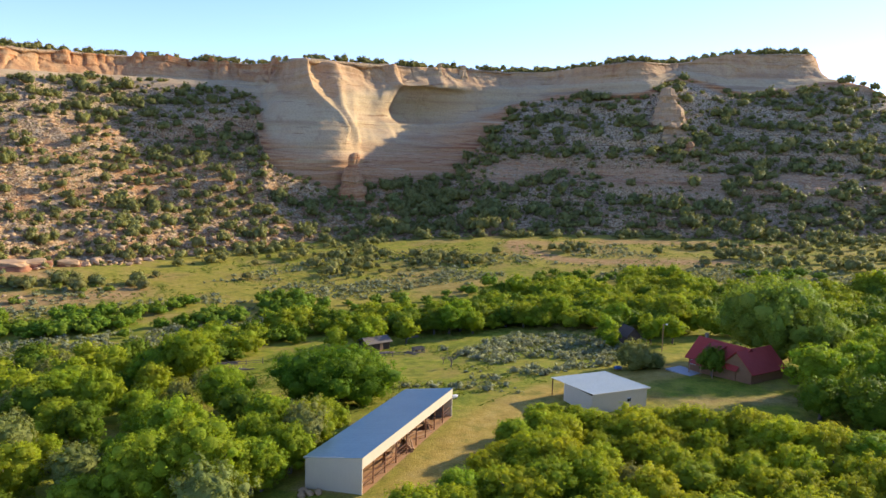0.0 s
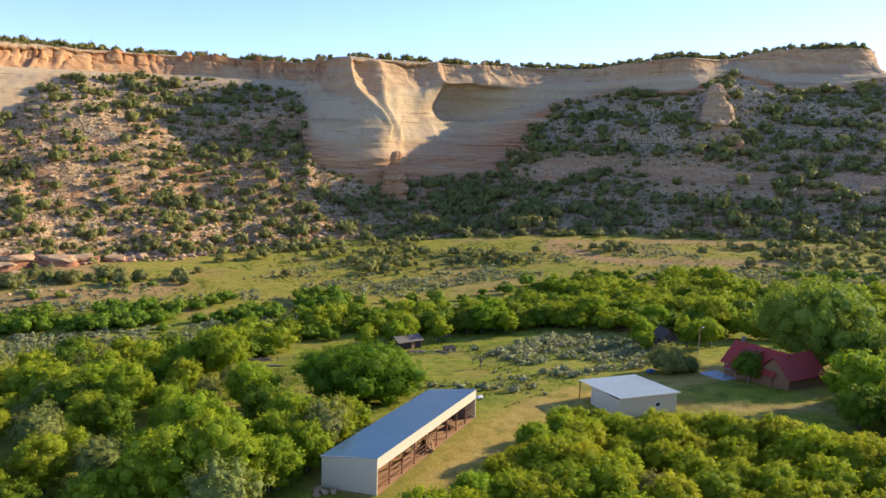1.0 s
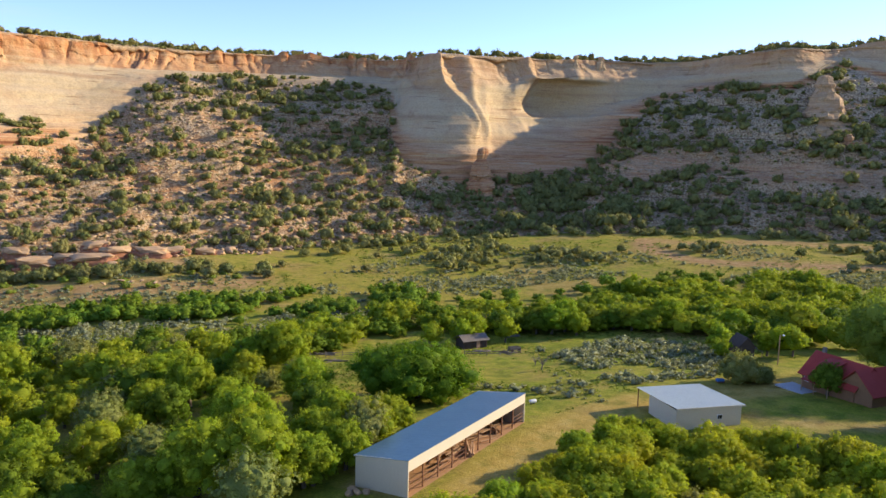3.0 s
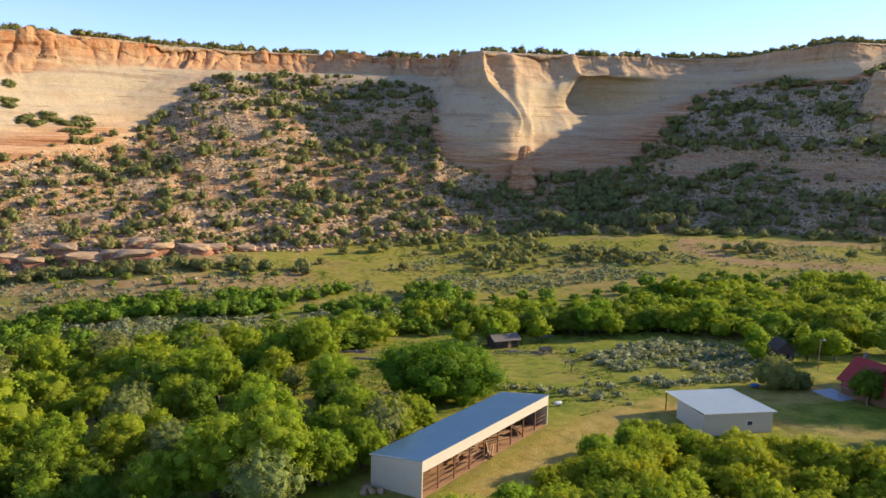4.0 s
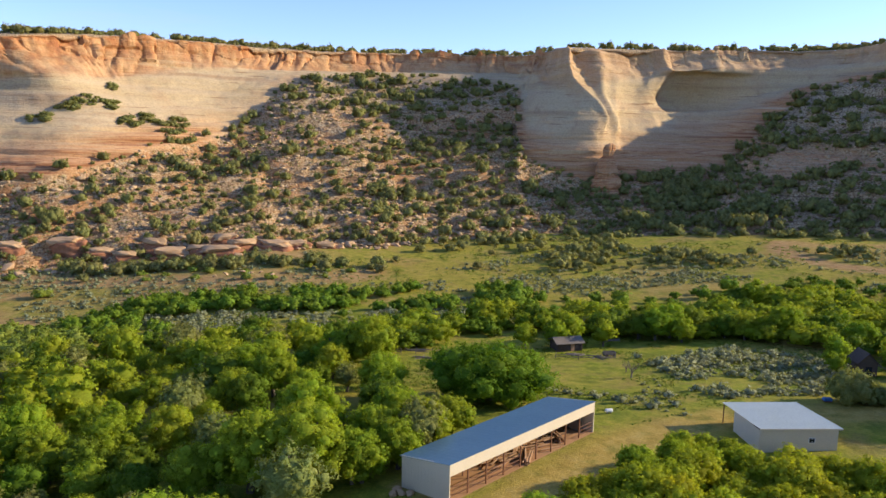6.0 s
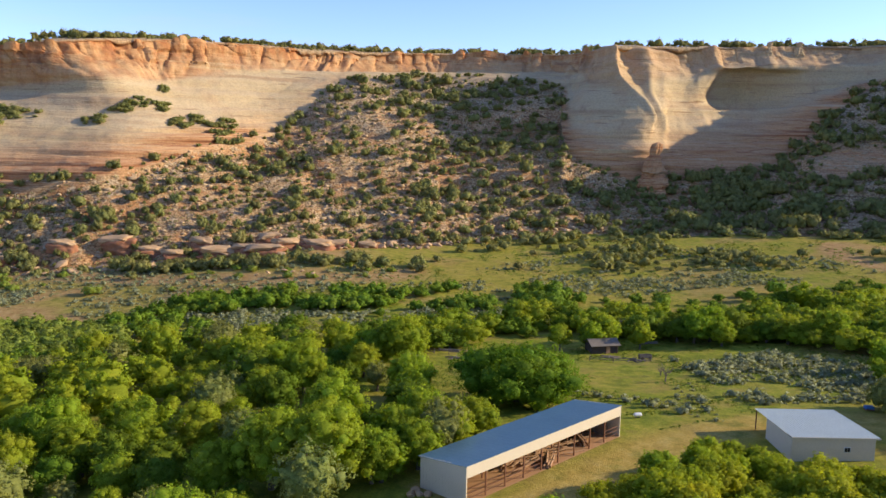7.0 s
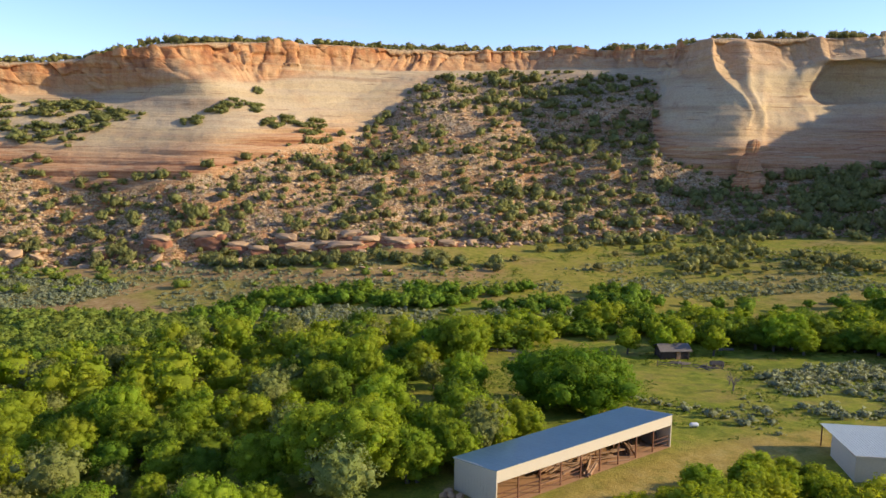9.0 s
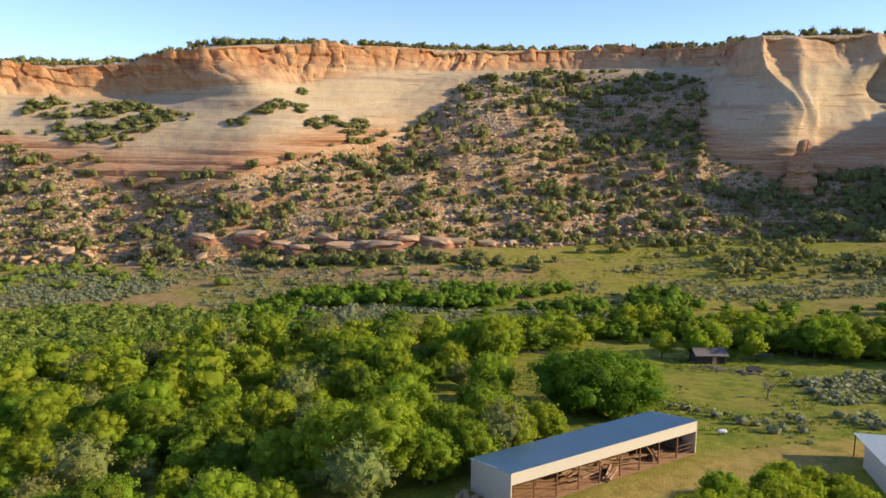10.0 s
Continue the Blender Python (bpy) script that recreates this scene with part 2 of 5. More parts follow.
def ground_material():
    """Meadow grass, dry grass, red soil and worn tracks, mixed by the plan's own weights."""
    m, n, l, b = material("valley_ground")
    pos = n.new("ShaderNodeNewGeometry").outputs["Position"]
    big = noise_tex(n, l, 0.06, 5, 0.6, pos)
    mid = noise_tex(n, l, 0.4, 5, 0.65, pos)
    fine = noise_tex(n, l, 3.0, 4, 0.7, pos)
    grass = ramp(n, l, mid, [(0.32, (0.14, 0.19, 0.016)), (0.5, (0.26, 0.285, 0.026)), (0.66, (0.38, 0.35, 0.045))])
    dry = ramp(n, l, mid, [(0.3, (0.29, 0.235, 0.035)), (0.55, (0.41, 0.325, 0.055)), (0.75, (0.49, 0.37, 0.09))])
    soil = ramp(n, l, mid, [(0.3, (0.32, 0.17, 0.07)), (0.5, (0.45, 0.265, 0.115)), (0.7, (0.53, 0.36, 0.18))])
    col = mix(n, l, ramp(n, l, big, [(0.42, (0, 0, 0)), (0.65, (0.7, 0.7, 0.7))]), grass, dry)
    col = mix(n, l, attr(n, "dry"), col, dry)
    earth = ramp(n, l, mid, [(0.3, (0.39, 0.265, 0.055)), (0.5, (0.50, 0.345, 0.08)), (0.7, (0.55, 0.40, 0.12))])
    col = mix(n, l, attr(n, "lane"), col, earth)
    col = mix(n, l, attr(n, "soil"), col, soil)
    tint = noise_tex(n, l, 0.13, 5, 0.65, pos)
    col = mix(n, l, ramp(n, l, tint, [(0.50, (0, 0, 0)), (0.64, (0.55, 0.55, 0.55))]), col, (0.36, 0.25, 0.075))
    col = mix(n, l, ramp(n, l, tint, [(0.34, (0.6, 0.6, 0.6)), (0.46, (0, 0, 0))]), col, (0.13, 0.17, 0.02))
    col = mix(n, l, 0.5, col, ramp(n, l, fine, [(0.34, (0.3, 0.33, 0.3)), (0.6, (1, 1, 1))]), "MULTIPLY")
    l.new(col, b.inputs["Base Color"])
    b.inputs["Roughness"].default_value = 0.95
    b.inputs["Specular IOR Level"].default_value = 0.1
    bump(n, l, b, fine, 0.7, 0.3)
    return m


GROUND = ground_material()

# ---- valley ground ----
SPOTS = np.array([  # spot heights of the valley floor: x, y, z
    (0, 0, 0), (0, 33, 0), (20, 30, 0.5), (13, 50, 1.0), (30, 51, 1.2), (-22, 74, -3.8), (-38, 88, -6), (8, 72, -0.6), (45, 72, 1.9), (-20, 20, -2), (-8.5, 5, -0.6), (-8.5, 28, -0.4),
    (-84, 159, -8), (-133, 63, -10), (-189, 32, -12.5), (-144, -10, -11.5), (-205, 110, -3), (-159, 133, -8.5), (-127, 200, -5.5),
    (-54, 275, 1.3), (-17, 301, 1.6), (0, 192, -4), (26, 140, -2), (60, 240, 4), (-250, 33, -11), (60, -60, 1), (-50, -40, -7), (140, 60, 4), (120, 330, 8)], float)


def spot_solve():
    d = np.linalg.norm(SPOTS[:, None, :2] - SPOTS[None, :, :2], axis=2)
    n = len(SPOTS)
    a = np.zeros((n + 3, n + 3))
    a[:n, :n] = d + np.eye(n) * -4.0
    a[:n, n], a[:n, n + 1:] = 1, SPOTS[:, :2]
    a[n:, :n] = a[:n, n:].T
    return np.linalg.solve(a, np.concatenate([SPOTS[:, 2], [0, 0, 0]]))


SPOT_W = spot_solve()


def valley(x, y):
    x, y = np.asarray(x, float), np.asarray(y, float)
    cx, cy = np.clip(x, -420, 320), np.clip(y, -220, 480)
    z = SPOT_W[-3] + SPOT_W[-2] * cx + SPOT_W[-1] * cy
    for (px, py, _), w in zip(SPOTS, SPOT_W):
        z = z + w * np.hypot(cx - px, cy - py)
    flat = 1 - smooth(45, 75, np.hypot(x - 12, y - 30))
    return np.clip(z, -14, 12) + (0.5 * fbm(x * 0.03, y * 0.03, 0, 3, 5) + 0.25 * fbm(x * 0.2, y * 0.2, 0, 2, 8)) * (1 - 0.85 * flat)


def near_line(x, y, line):
    """Distance from a broken line of (x, y)."""
    best = np.full(np.shape(x), 1e9)
    for (ax, ay), (bx, by) in zip(line, line[1:]):
        dx, dy = bx - ax, by - ay
        t = np.clip(((x - ax) * dx + (y - ay) * dy) / (dx * dx + dy * dy), 0, 1)
        best = np.minimum(best, np.hypot(x - ax - t * dx, y - ay - t * dy))
    return best


def inside(x, y, poly):
    x, y = np.asarray(x, float), np.asarray(y, float)
    hit = np.zeros(np.shape(x), bool)
    for (ax, ay), (bx, by) in zip(poly, poly[1:] + poly[:1]):
        cross = ((ay > y) != (by > y)) & (x < (bx - ax) * (y - ay) / (by - ay + 1e-12) + ax)
        hit ^= cross
    return hit


ROAD = [(6, -30), (6, 10), (6, 32), (10, 45), (17, 62), (28, 70), (36, 84), (45, 96), (70, 112)]
DRIVE = [(33, 54), (45, 58), (60, 66), (90, 80)]
FIELD_TRACK = [(-62, 286), (-56, 270), (-45, 256), (-29, 247), (-14, 245), (0, 249), (40, 254)]
FIELD_TRACK_B = [(-60, 286), (-41, 285), (-14, 309), (25, 312), (60, 304)]
TOE_TRACK = [(-330, -20), (-222, 44), (-200, 64), (-176, 84), (-163, 110), (-160, 125)]


def build_ground():
    xs = np.concatenate([[-3000, -1800, -1000, -700, -520], np.arange(-440, 330, 3.0), [360, 450, 600, 900, 1500, 3000]])
    ys = np.concatenate([[-3000, -1500, -800, -450, -300], np.arange(-230, 500, 3.0), [560, 700, 1000, 1600, 3000]])
    X, Y = np.meshgrid(xs, ys)
    Z = valley(X, Y)
    nx, ny = len(xs), len(ys)
    verts = np.stack([X.ravel(), Y.ravel(), Z.ravel()], 1)
    a = (np.arange(ny - 1)[:, None] * nx + np.arange(nx - 1)[None, :]).ravel()
    faces = np.stack([a, a + 1, a + nx + 1, a + nx], 1)
    me = mesh_from("ground", verts, faces, GROUND, True)
    wob = 1.5 * fbm(X * 0.15, Y * 0.15, 0, 3, 3)
    dry = 1 - smooth(3.5, 7.5, near_line(X, Y, ROAD) + wob)
    lane = 0.8 * (1 - smooth(2.4, 5.5, near_line(X, Y, ROAD) + wob))
    dry = np.maximum(dry, 0.8 * (1 - smooth(3, 9, near_line(X, Y, [(22, 72), (30, 80), (38, 90)]) + wob)))
    dry = np.maximum(dry, (0.2 + 0.55 * smooth(-0.2, 0.25, fbm(X * 0.02, Y * 0.02, 0, 3, 21))) * smooth(110, 150, Y - 0.3 * X))
    soil = 0.95 * (1 - smooth(4, 8, near_line(X, Y, FIELD_TRACK) + wob))
    soil = np.maximum(soil, 0.75 * (1 - smooth(4, 13, near_line(X, Y, FIELD_TRACK_B) + 2 * wob)))
    soil = np.maximum(soil, 0.9 * (1 - smooth(4, 16, near_line(X, Y, TOE_TRACK) + 4 * wob)))
    soil = np.maximum(soil, 0.6 * (1 - smooth(1.5, 3.5, near_line(X, Y, DRIVE) + wob)))
    soil = np.maximum(soil, (0.35 + 0.5 * smooth(-0.1, 0.2, fbm(X * 0.05, Y * 0.05, 0, 3, 33))) * smooth(145, 178, -X) * (1 - smooth(118, 150, Y)))
    soil = np.maximum(soil, 0.45 * smooth(0.15, 0.4, fbm(X * 0.04, Y * 0.04, 0, 3, 31)) * smooth(95, 120, Y - X) )
    soil = np.maximum(soil, 0.85 * (1 - smooth(-1, 1, np.maximum(np.abs(X + 4.3) - 4.6, np.abs(Y - 16.5) - 16.8))))
    float_attribute(me, "lane", np.clip(lane * 1.25, 0, 1))
    float_attribute(me, "dry", dry)
    float_attribute(me, "soil", soil)
    tagged(new("ground", me), "valley floor of green and dry grass with red soil", "ground", kind="structure")


build_ground()

# ---- canyon wall ----
# plan lines of the mesa, walked from the upstream end: rim, foot of the cap, middle of the wall, foot of the wall, toe of the talus
RIM = [(-470, -150, 80), (-440, -50, 80), (-427, 25, 82), (-386, 76, 92), (-386, 130, 97), (-382, 180, 99), (-377, 240, 99.5), (-351, 329, 103),
       (-284, 371, 101.6), (-254, 364, 101.6), (-239, 354, 101.2), (-226, 352, 102), (-208, 392, 104), (-184, 440, 106), (-157, 478, 108), (-105, 506, 108.5), (-36, 462, 110),
       (-8, 498, 113), (38, 525, 121), (82, 556, 125), (92, 640, 125), (96, 800, 124)]
CAPFOOT = [(-462, -150, 66), (-432, -48, 66), (-419, 38, 66), (-364, 86, 72), (-376, 133, 76), (-377, 175, 83), (-371, 228, 86), (-344, 322, 90),
           (-277, 359, 89), (-250, 352, 87), (-232, 338, 80), (-213, 344, 77), (-199, 394, 88), (-174, 430, 93), (-146, 468, 95), (-107, 495, 98), (-30, 454, 98),
           (-7, 490, 107), (38, 514, 104), (91, 544, 105), (116, 632, 98), (124, 790, 96)]
MIDWALL = [(-452, -150, 48), (-416, -44, 46), (-368, 42, 48), (-346, 92, 54), (-348, 131, 56), (-358, 176, 63), (-362, 226, 82), (-337, 314, 87),
           (-270, 351, 85), (-248, 341, 75), (-224, 318, 60), (-189, 333, 57), (-192, 372, 62), (-182, 430, 74), (-152, 456, 74), (-101, 484, 91), (-28, 449, 91),
           (-4, 483, 104), (40, 505, 97), (100, 532, 101), (170, 590, 86), (250, 740, 76)]
FOOT = [(-430, -150, 44), (-398, -46, 40), (-338, 16, 17), (-307, 64, 23), (-318, 117, 35), (-334, 179, 45), (-351, 232, 78), (-329, 303, 83),
        (-266, 345, 80), (-239, 318, 58), (-214, 299, 34), (-180, 315, 21), (-168, 338, 22), (-140, 396, 30), (-119, 450, 70), (-94, 470, 86), (-26, 444, 85),
        (-3, 480, 100), (42, 496, 90), (108, 520, 97), (190, 560, 74), (330, 690, 55)]
TOE = [(-335, -150), (-310, -45), (-282, 5), (-258, 25), (-225, 75), (-210, 110), (-203, 150), (-192, 190), (-174, 225), (-166, 236), (-156, 250), (-140, 264),
       (-122, 280), (-102, 295), (-82, 308), (-60, 320), (-8, 335), (22, 328), (58, 330), (110, 340), (200, 360), (360, 420)]


def spline(points, per):
    p = np.array(points, float)
    p = np.vstack([2 * p[0] - p[1], p, 2 * p[-1] - p[-2]])
    out = []
    for i in range(1, len(p) - 2):
        t = np.arange(per[i - 1]) / per[i - 1]
        t = t[:, None]
        a, b, c, d = p[i - 1], p[i], p[i + 1], p[i + 2]
        out.append(b + 0.42 * (c - a) * (t - 2 * t * t + t ** 3) + (c - b) * (3 * t * t - 2 * t ** 3) + 0.42 * (d - b) * (t ** 3 - t * t))
    out.append(p[-2][None])
    return np.vstack(out)


def slick_band(x, y, z):
    """Bare red slickrock showing through the downstream talus, 0 to 1."""
    mid = 33 + 5 * vnoise(x * 0.02, y * 0.02, 0, 81)
    return smooth(-125, -95, x) * 0.85 * (1 - smooth(2, 9, np.abs(z - mid) + 11 * fbm(x * 0.04, y * 0.04, z * 0.06, 3, 83)))


def build_canyon():
    n_seg = len(RIM) - 1
    per = []
    for i in range(n_seg):
        d = max(np.hypot(RIM[i + 1][0] - RIM[i][0], RIM[i + 1][1] - RIM[i][1]), np.hypot(FOOT[i + 1][0] - FOOT[i][0], FOOT[i + 1][1] - FOOT[i][1]))
        per.append(int(max(8, d / (1.3 if 1 <= i <= 18 else 5))))
    rim, cap, midw, foot = (spline(p, per) for p in (RIM, CAPFOOT, MIDWALL, FOOT))
    toe2 = spline(TOE, per)
    away = toe2 - foot[:, :2]
    away /= np.linalg.norm(away, axis=1)[:, None]
    toe2 = toe2 + away * (16 * fbm(toe2[:, 0] * 0.025, toe2[:, 1] * 0.025, 0, 4, 51))[:, None]
    toe = np.column_stack([toe2, valley(toe2[:, 0], toe2[:, 1]) - 1.0])
    n = len(rim)
    back_dir = rim[:, :2] - foot[:, :2]
    k = np.ones(41) / 41
    back_dir = np.column_stack([np.convolve(np.pad(back_dir[:, c], 20, "edge"), k, "valid") for c in (0, 1)])
    back_dir /= np.linalg.norm(back_dir, axis=1)[:, None]
    rows, tags = [], []

    def add(p, c, f, t):
        rows.append(p)
        tags.append((c, f, t))

    for d, dz in ((420, 12), (200, 9), (90, 6), (50, 4), (28, 3), (16, 2.2), (9, 1.5), (4.5, 0.9), (2, 0.4)):
        p = rim.copy()
        p[:, :2] += back_dir * d
        p[:, 2] += dz
        add(p, 0.3, 0, 0.8)
    for i in range(20):  # cap: steep
        f = i / 20
        g = f ** 1.6 if i else 0
        p = rim + (cap - rim) * f
        p[:, :2] = rim[:, :2] + (cap[:, :2] - rim[:, :2]) * g
        add(p, 1 - 0.45 * f, 0, 0)
    for i in range(18):
        f = i / 18
        add(cap + (midw - cap) * f, max(0, 0.55 - 4 * f), 0, 0)
    for i in range(52):
        f = i / 52
        p = midw + (foot - midw) * f
        p[:, :2] = midw[:, :2] + (foot[:, :2] - midw[:, :2]) * (1.2 * f - 0.2 * f * f)
        add(p, 0, 0.95 * float(smooth(0.2, 0.75, f)), 0)
    m = 84
    for i in range(m + 1):
        f = i / m
        p = foot + (toe - foot) * f
        p[:, 2] = foot[:, 2] + (toe[:, 2] - foot[:, 2]) * (1.35 * f - 0.35 * f * f)
        add(p, 0, 0.9 * max(0, 1 - 20 * f), min(1, 30 * f))
    P = np.array(rows)  # rows, columns, 3
    T = np.array(tags)
    nr = len(rows)
    C, F, A = (np.repeat(T[:, c:c + 1], n, 1) for c in range(3))
    C = C * (0.45 + 0.55 * smooth(235, 265, -rim[:, 0]))[None, :]  # the cap pales downstream, partly standing in for shade on that cliff
    column = np.arange(n)
    at = np.r_[0, np.cumsum(per)]  # column of each plan station
    F = F * np.clip(1.15 - 0.9 * smooth(at[4] + 8, at[5] + 8, column) + 0.9 * smooth(at[8], at[9], column), 0.1, 1.0)[None, :]
    bare = slick_band(P[..., 0], P[..., 1], P[..., 2]) * (A > 0.9)
    F, A = np.maximum(F, bare), A * (1 - 0.9 * bare)
    # outward normals of the smooth form
    du = np.gradient(P, axis=1)
    dv = np.gradient(P, axis=0)
    N = np.cross(dv, du)
    N /= np.linalg.norm(N, axis=2)[..., None] + 1e-9
    x, y, z = P[..., 0], P[..., 1], P[..., 2]
    s = np.cumsum(np.r_[0, np.hypot(*np.diff(rim[:, :2], axis=0).T)])[None, :] + 0 * x
    wall = (1 - A) * smooth(5.5, 9.5, np.arange(nr))[:, None]
    calm = (1 - 0.85 * smooth(at[9], at[9] + 6, column) * (1 - smooth(at[11] - 2, at[11] + 5, column)))[None, :]  # the buttress's smooth shaded face
    ledge = 1.9 * vnoise(s * 0.012, z * 0.2, 0, 3) + 1.0 * vnoise(s * 0.02, z * 0.5, 0, 4) + 0.5 * vnoise(s * 0.05, z * 1.3, 0, 9)
    joint = 2.8 * np.abs(vnoise(x * 0.075, y * 0.075, z * 0.015, 5)) + 1.5 * np.abs(vnoise(x * 0.19, y * 0.19, z * 0.04, 6)) + 0.9 * vnoise(s * 0.1, z * 0.35, 0, 41) - 1.5
    bulk = 6.0 * fbm(x * 0.03, y * 0.03, z * 0.03, 4, 7)
    rough = 0.9 * fbm(x * 0.25, y * 0.25, z * 0.25, 4, 11)
    step = z * 0.17 + 0.6 * vnoise(s * 0.01, 0, 0, 43)
    shelf = np.abs((step % 1) - 0.5) * 2
    shelf = smooth(0.06, 0.4, shelf) - 0.75
    flute = 2.4 * vnoise(s * 0.05, z * 0.012, 0, 45) + 1.2 * vnoise(s * 0.13, z * 0.02, 0, 46)
    pillar = s / 10.5 + 2.4 * vnoise(s * 0.033, z * 0.03, 0, 54) + 0.5 * vnoise(s * 0.11, z * 0.09, 0, 59)  # rounded upright columns between joints
    course = np.floor(z / 6.5 + 0.5 * vnoise(s * 0.05, 0, 0, 56)).astype(np.int64)
    across = pillar - np.floor(pillar)
    block = (1.0 + 0.9 * vnoise(s * 0.06, z * 0.09, 0, 60)) * (np.sqrt(np.clip(1 - (2 * across - 1) ** 2, 0, 1)) - 0.75) + 1.3 * lattice(np.floor(pillar).astype(np.int64), course, np.int64(3), 57)
    block2 = vnoise(s * 0.03, z * 0.03, 0, 58) + 0.5 * lattice(np.floor(pillar * 0.5).astype(np.int64), np.int64(2), np.int64(5), 58)
    hollow = np.exp(-((column - (at[13] + 0.15 * (at[14] - at[13]))) / (0.62 * (at[14] - at[12]) / 2)) ** 4)[None, :] * smooth(64, 74, z) * (1 - smooth(89, 91.5, z))
    high = smooth(46, 60, z) * (1 - smooth(100, 105, z))
    ribs = 0
    for first, sway, size, width in ((1.0, 3.0, 4.6, 3.2), (15.0, 3.6, 4.2, 3.8)):  # winding ribs down the buttress's corner
        centre = at[11] + first + sway * np.sin(z * 0.12 + first) + 0.10 * (92 - z)
        off = (column[None, :] - centre) / width
        ribs = ribs + size / (1 + off * off * np.where(off > 0, 2.2, 0.7))
    ribs = ribs - 2.4 * np.exp(-((column[None, :] - at[11] - 9 - 0.1 * (92 - z)) / 3.4) ** 2)
    disp = high * wall * ribs - 9.0 * hollow * wall + wall * (C * (1.5 * block + 1.6 * block2) + F * (3.4 - 2.0 * smooth(at[5], at[6], column)[None, :]) * shelf + (1 - F) * (smooth(at[8], at[9], column) * (1 - smooth(at[14], at[15], column)))[None, :] * 1.1 * flute * calm + (0.38 + 0.62 * F) * ledge + C * joint * 0.55 + calm * bulk * (0.14 + 0.66 * C + 0.35 * smooth(at[8], at[9], column)[None, :]) + (0.5 + 0.5 * C) * rough)
    # talus: gullies, benches of ledge rock and rubble
    edge = smooth(0, 8, np.arange(nr) - (nr - m - 1))[:, None] * smooth(0, 8, nr - 1 - np.arange(nr))[:, None]
    bench = 2.0 * np.clip(vnoise(s * 0.015, z * 0.14, 0, 15) * 3.0, -1, 1) + 0.8 * np.clip(vnoise(s * 0.04, z * 0.4, 0, 16) * 3.0, -1, 1)
    gully = 2.6 * fbm(s * 0.025, x * 0.006, 0, 3, 17)
    rub = 1.3 * fbm(x * 0.16, y * 0.16, 0, 4, 19)
    disp = disp + A * edge * (0.8 * bench + 0.6 * gully + 0.8 * rub)
    plate = (1 - smooth(6, 9, np.arange(nr)))[:, None]
    P = P + N * disp[..., None]
    P[..., 2] += plate * 1.2 * fbm(x * 0.05, y * 0.05, 0, 3, 23)
    idx = (np.arange(nr - 1)[:, None] * n + np.arange(n - 1)[None, :]).ravel()
    faces = np.stack([idx, idx + n, idx + n + 1, idx + 1], 1)
    me = mesh_from("canyon_wall", P.reshape(-1, 3), faces, ROCK, True)
    face_row = np.repeat(np.arange(nr - 1), n - 1)
    me.polygons.foreach_set("use_smooth", ~((face_row >= 9) & (face_row < 24)))
    # pale stones uphill; the paling also stands in for haze over shaded talus
    pale = 0.75 * smooth(40, 66, z + 10 * fbm(x * 0.02, y * 0.02, 0, 3, 87)) + 0.35 * smooth(-160, -120, x)
    for nm, v in (("cap", C), ("foot", F), ("talus", A), ("pale", np.clip(pale, 0, 1))):
        float_attribute(me, nm, v)
    tagged(new("canyon_wall", me), "layered tan and orange sandstone mesa with a stony talus slope", "cliff", kind="structure")
    return P, nr, m


CLIFF, CLIFF_ROWS, TALUS_ROWS = build_canyon()

# ---- plants ----
def leaf_cloud(rng, centres, radii, subs, leaves, size, squash=0.9):
    """Leaf sprays gathered in small clumps over a set of lobes. Returns vertices and triangles."""
    V, NN = [], []
    for c, r in zip(centres, radii):
        i = np.arange(subs) + 0.5
        phi, zz = i * 2.39996 + rng.uniform(0, 6.28), 1 - 1.45 * i / subs
        ring = np.sqrt(np.clip(1 - zz * zz, 0, 1))
        d = np.stack([ring * np.cos(phi), ring * np.sin(phi), zz], 1) + 0.14 * rng.normal(size=(subs, 3))
        sub_c = np.array(c) + d * r * rng.uniform(0.68, 1.05, (subs, 1)) * np.array([1, 1, squash])
        sub_r = r * rng.uniform(0.26, 0.5, subs)
        e = rng.normal(size=(subs, leaves, 3)) + 0.55 * d[:, None, :]
        e /= np.linalg.norm(e, axis=2)[..., None]
        p = sub_c[:, None] + e * (sub_r[:, None] * rng.uniform(0.6, 1.1, (subs, leaves)))[..., None]
        p, e = p.reshape(-1, 3), e.reshape(-1, 3)
        out = 0.7 * np.repeat(d, leaves, 0) + 0.6 * e + 0.22 * rng.normal(size=p.shape) + np.array([0, 0, 0.12])
        NN.append(np.repeat(out / np.linalg.norm(out, axis=1)[:, None], 3, 0))
        nrm = e + 0.42 * rng.normal(size=p.shape) + np.array([0, 0, 0.15])
        nrm /= np.linalg.norm(nrm, axis=1)[:, None]
        a = np.cross(nrm, rng.normal(size=p.shape))
        a /= np.linalg.norm(a, axis=1)[:, None] + 1e-9
        b = np.cross(nrm, a)
        sz = size * rng.uniform(0.6, 1.35, (len(p), 1))
        V.append(np.stack([p - a * sz * 0.5, p + a * sz * 0.45 - b * sz * 0.3, p + b * sz * 0.62 + a * sz * 0.1], 1).reshape(-1, 3))
    V = np.vstack(V)
    return V, np.arange(len(V)).reshape(-1, 3), np.vstack(NN)


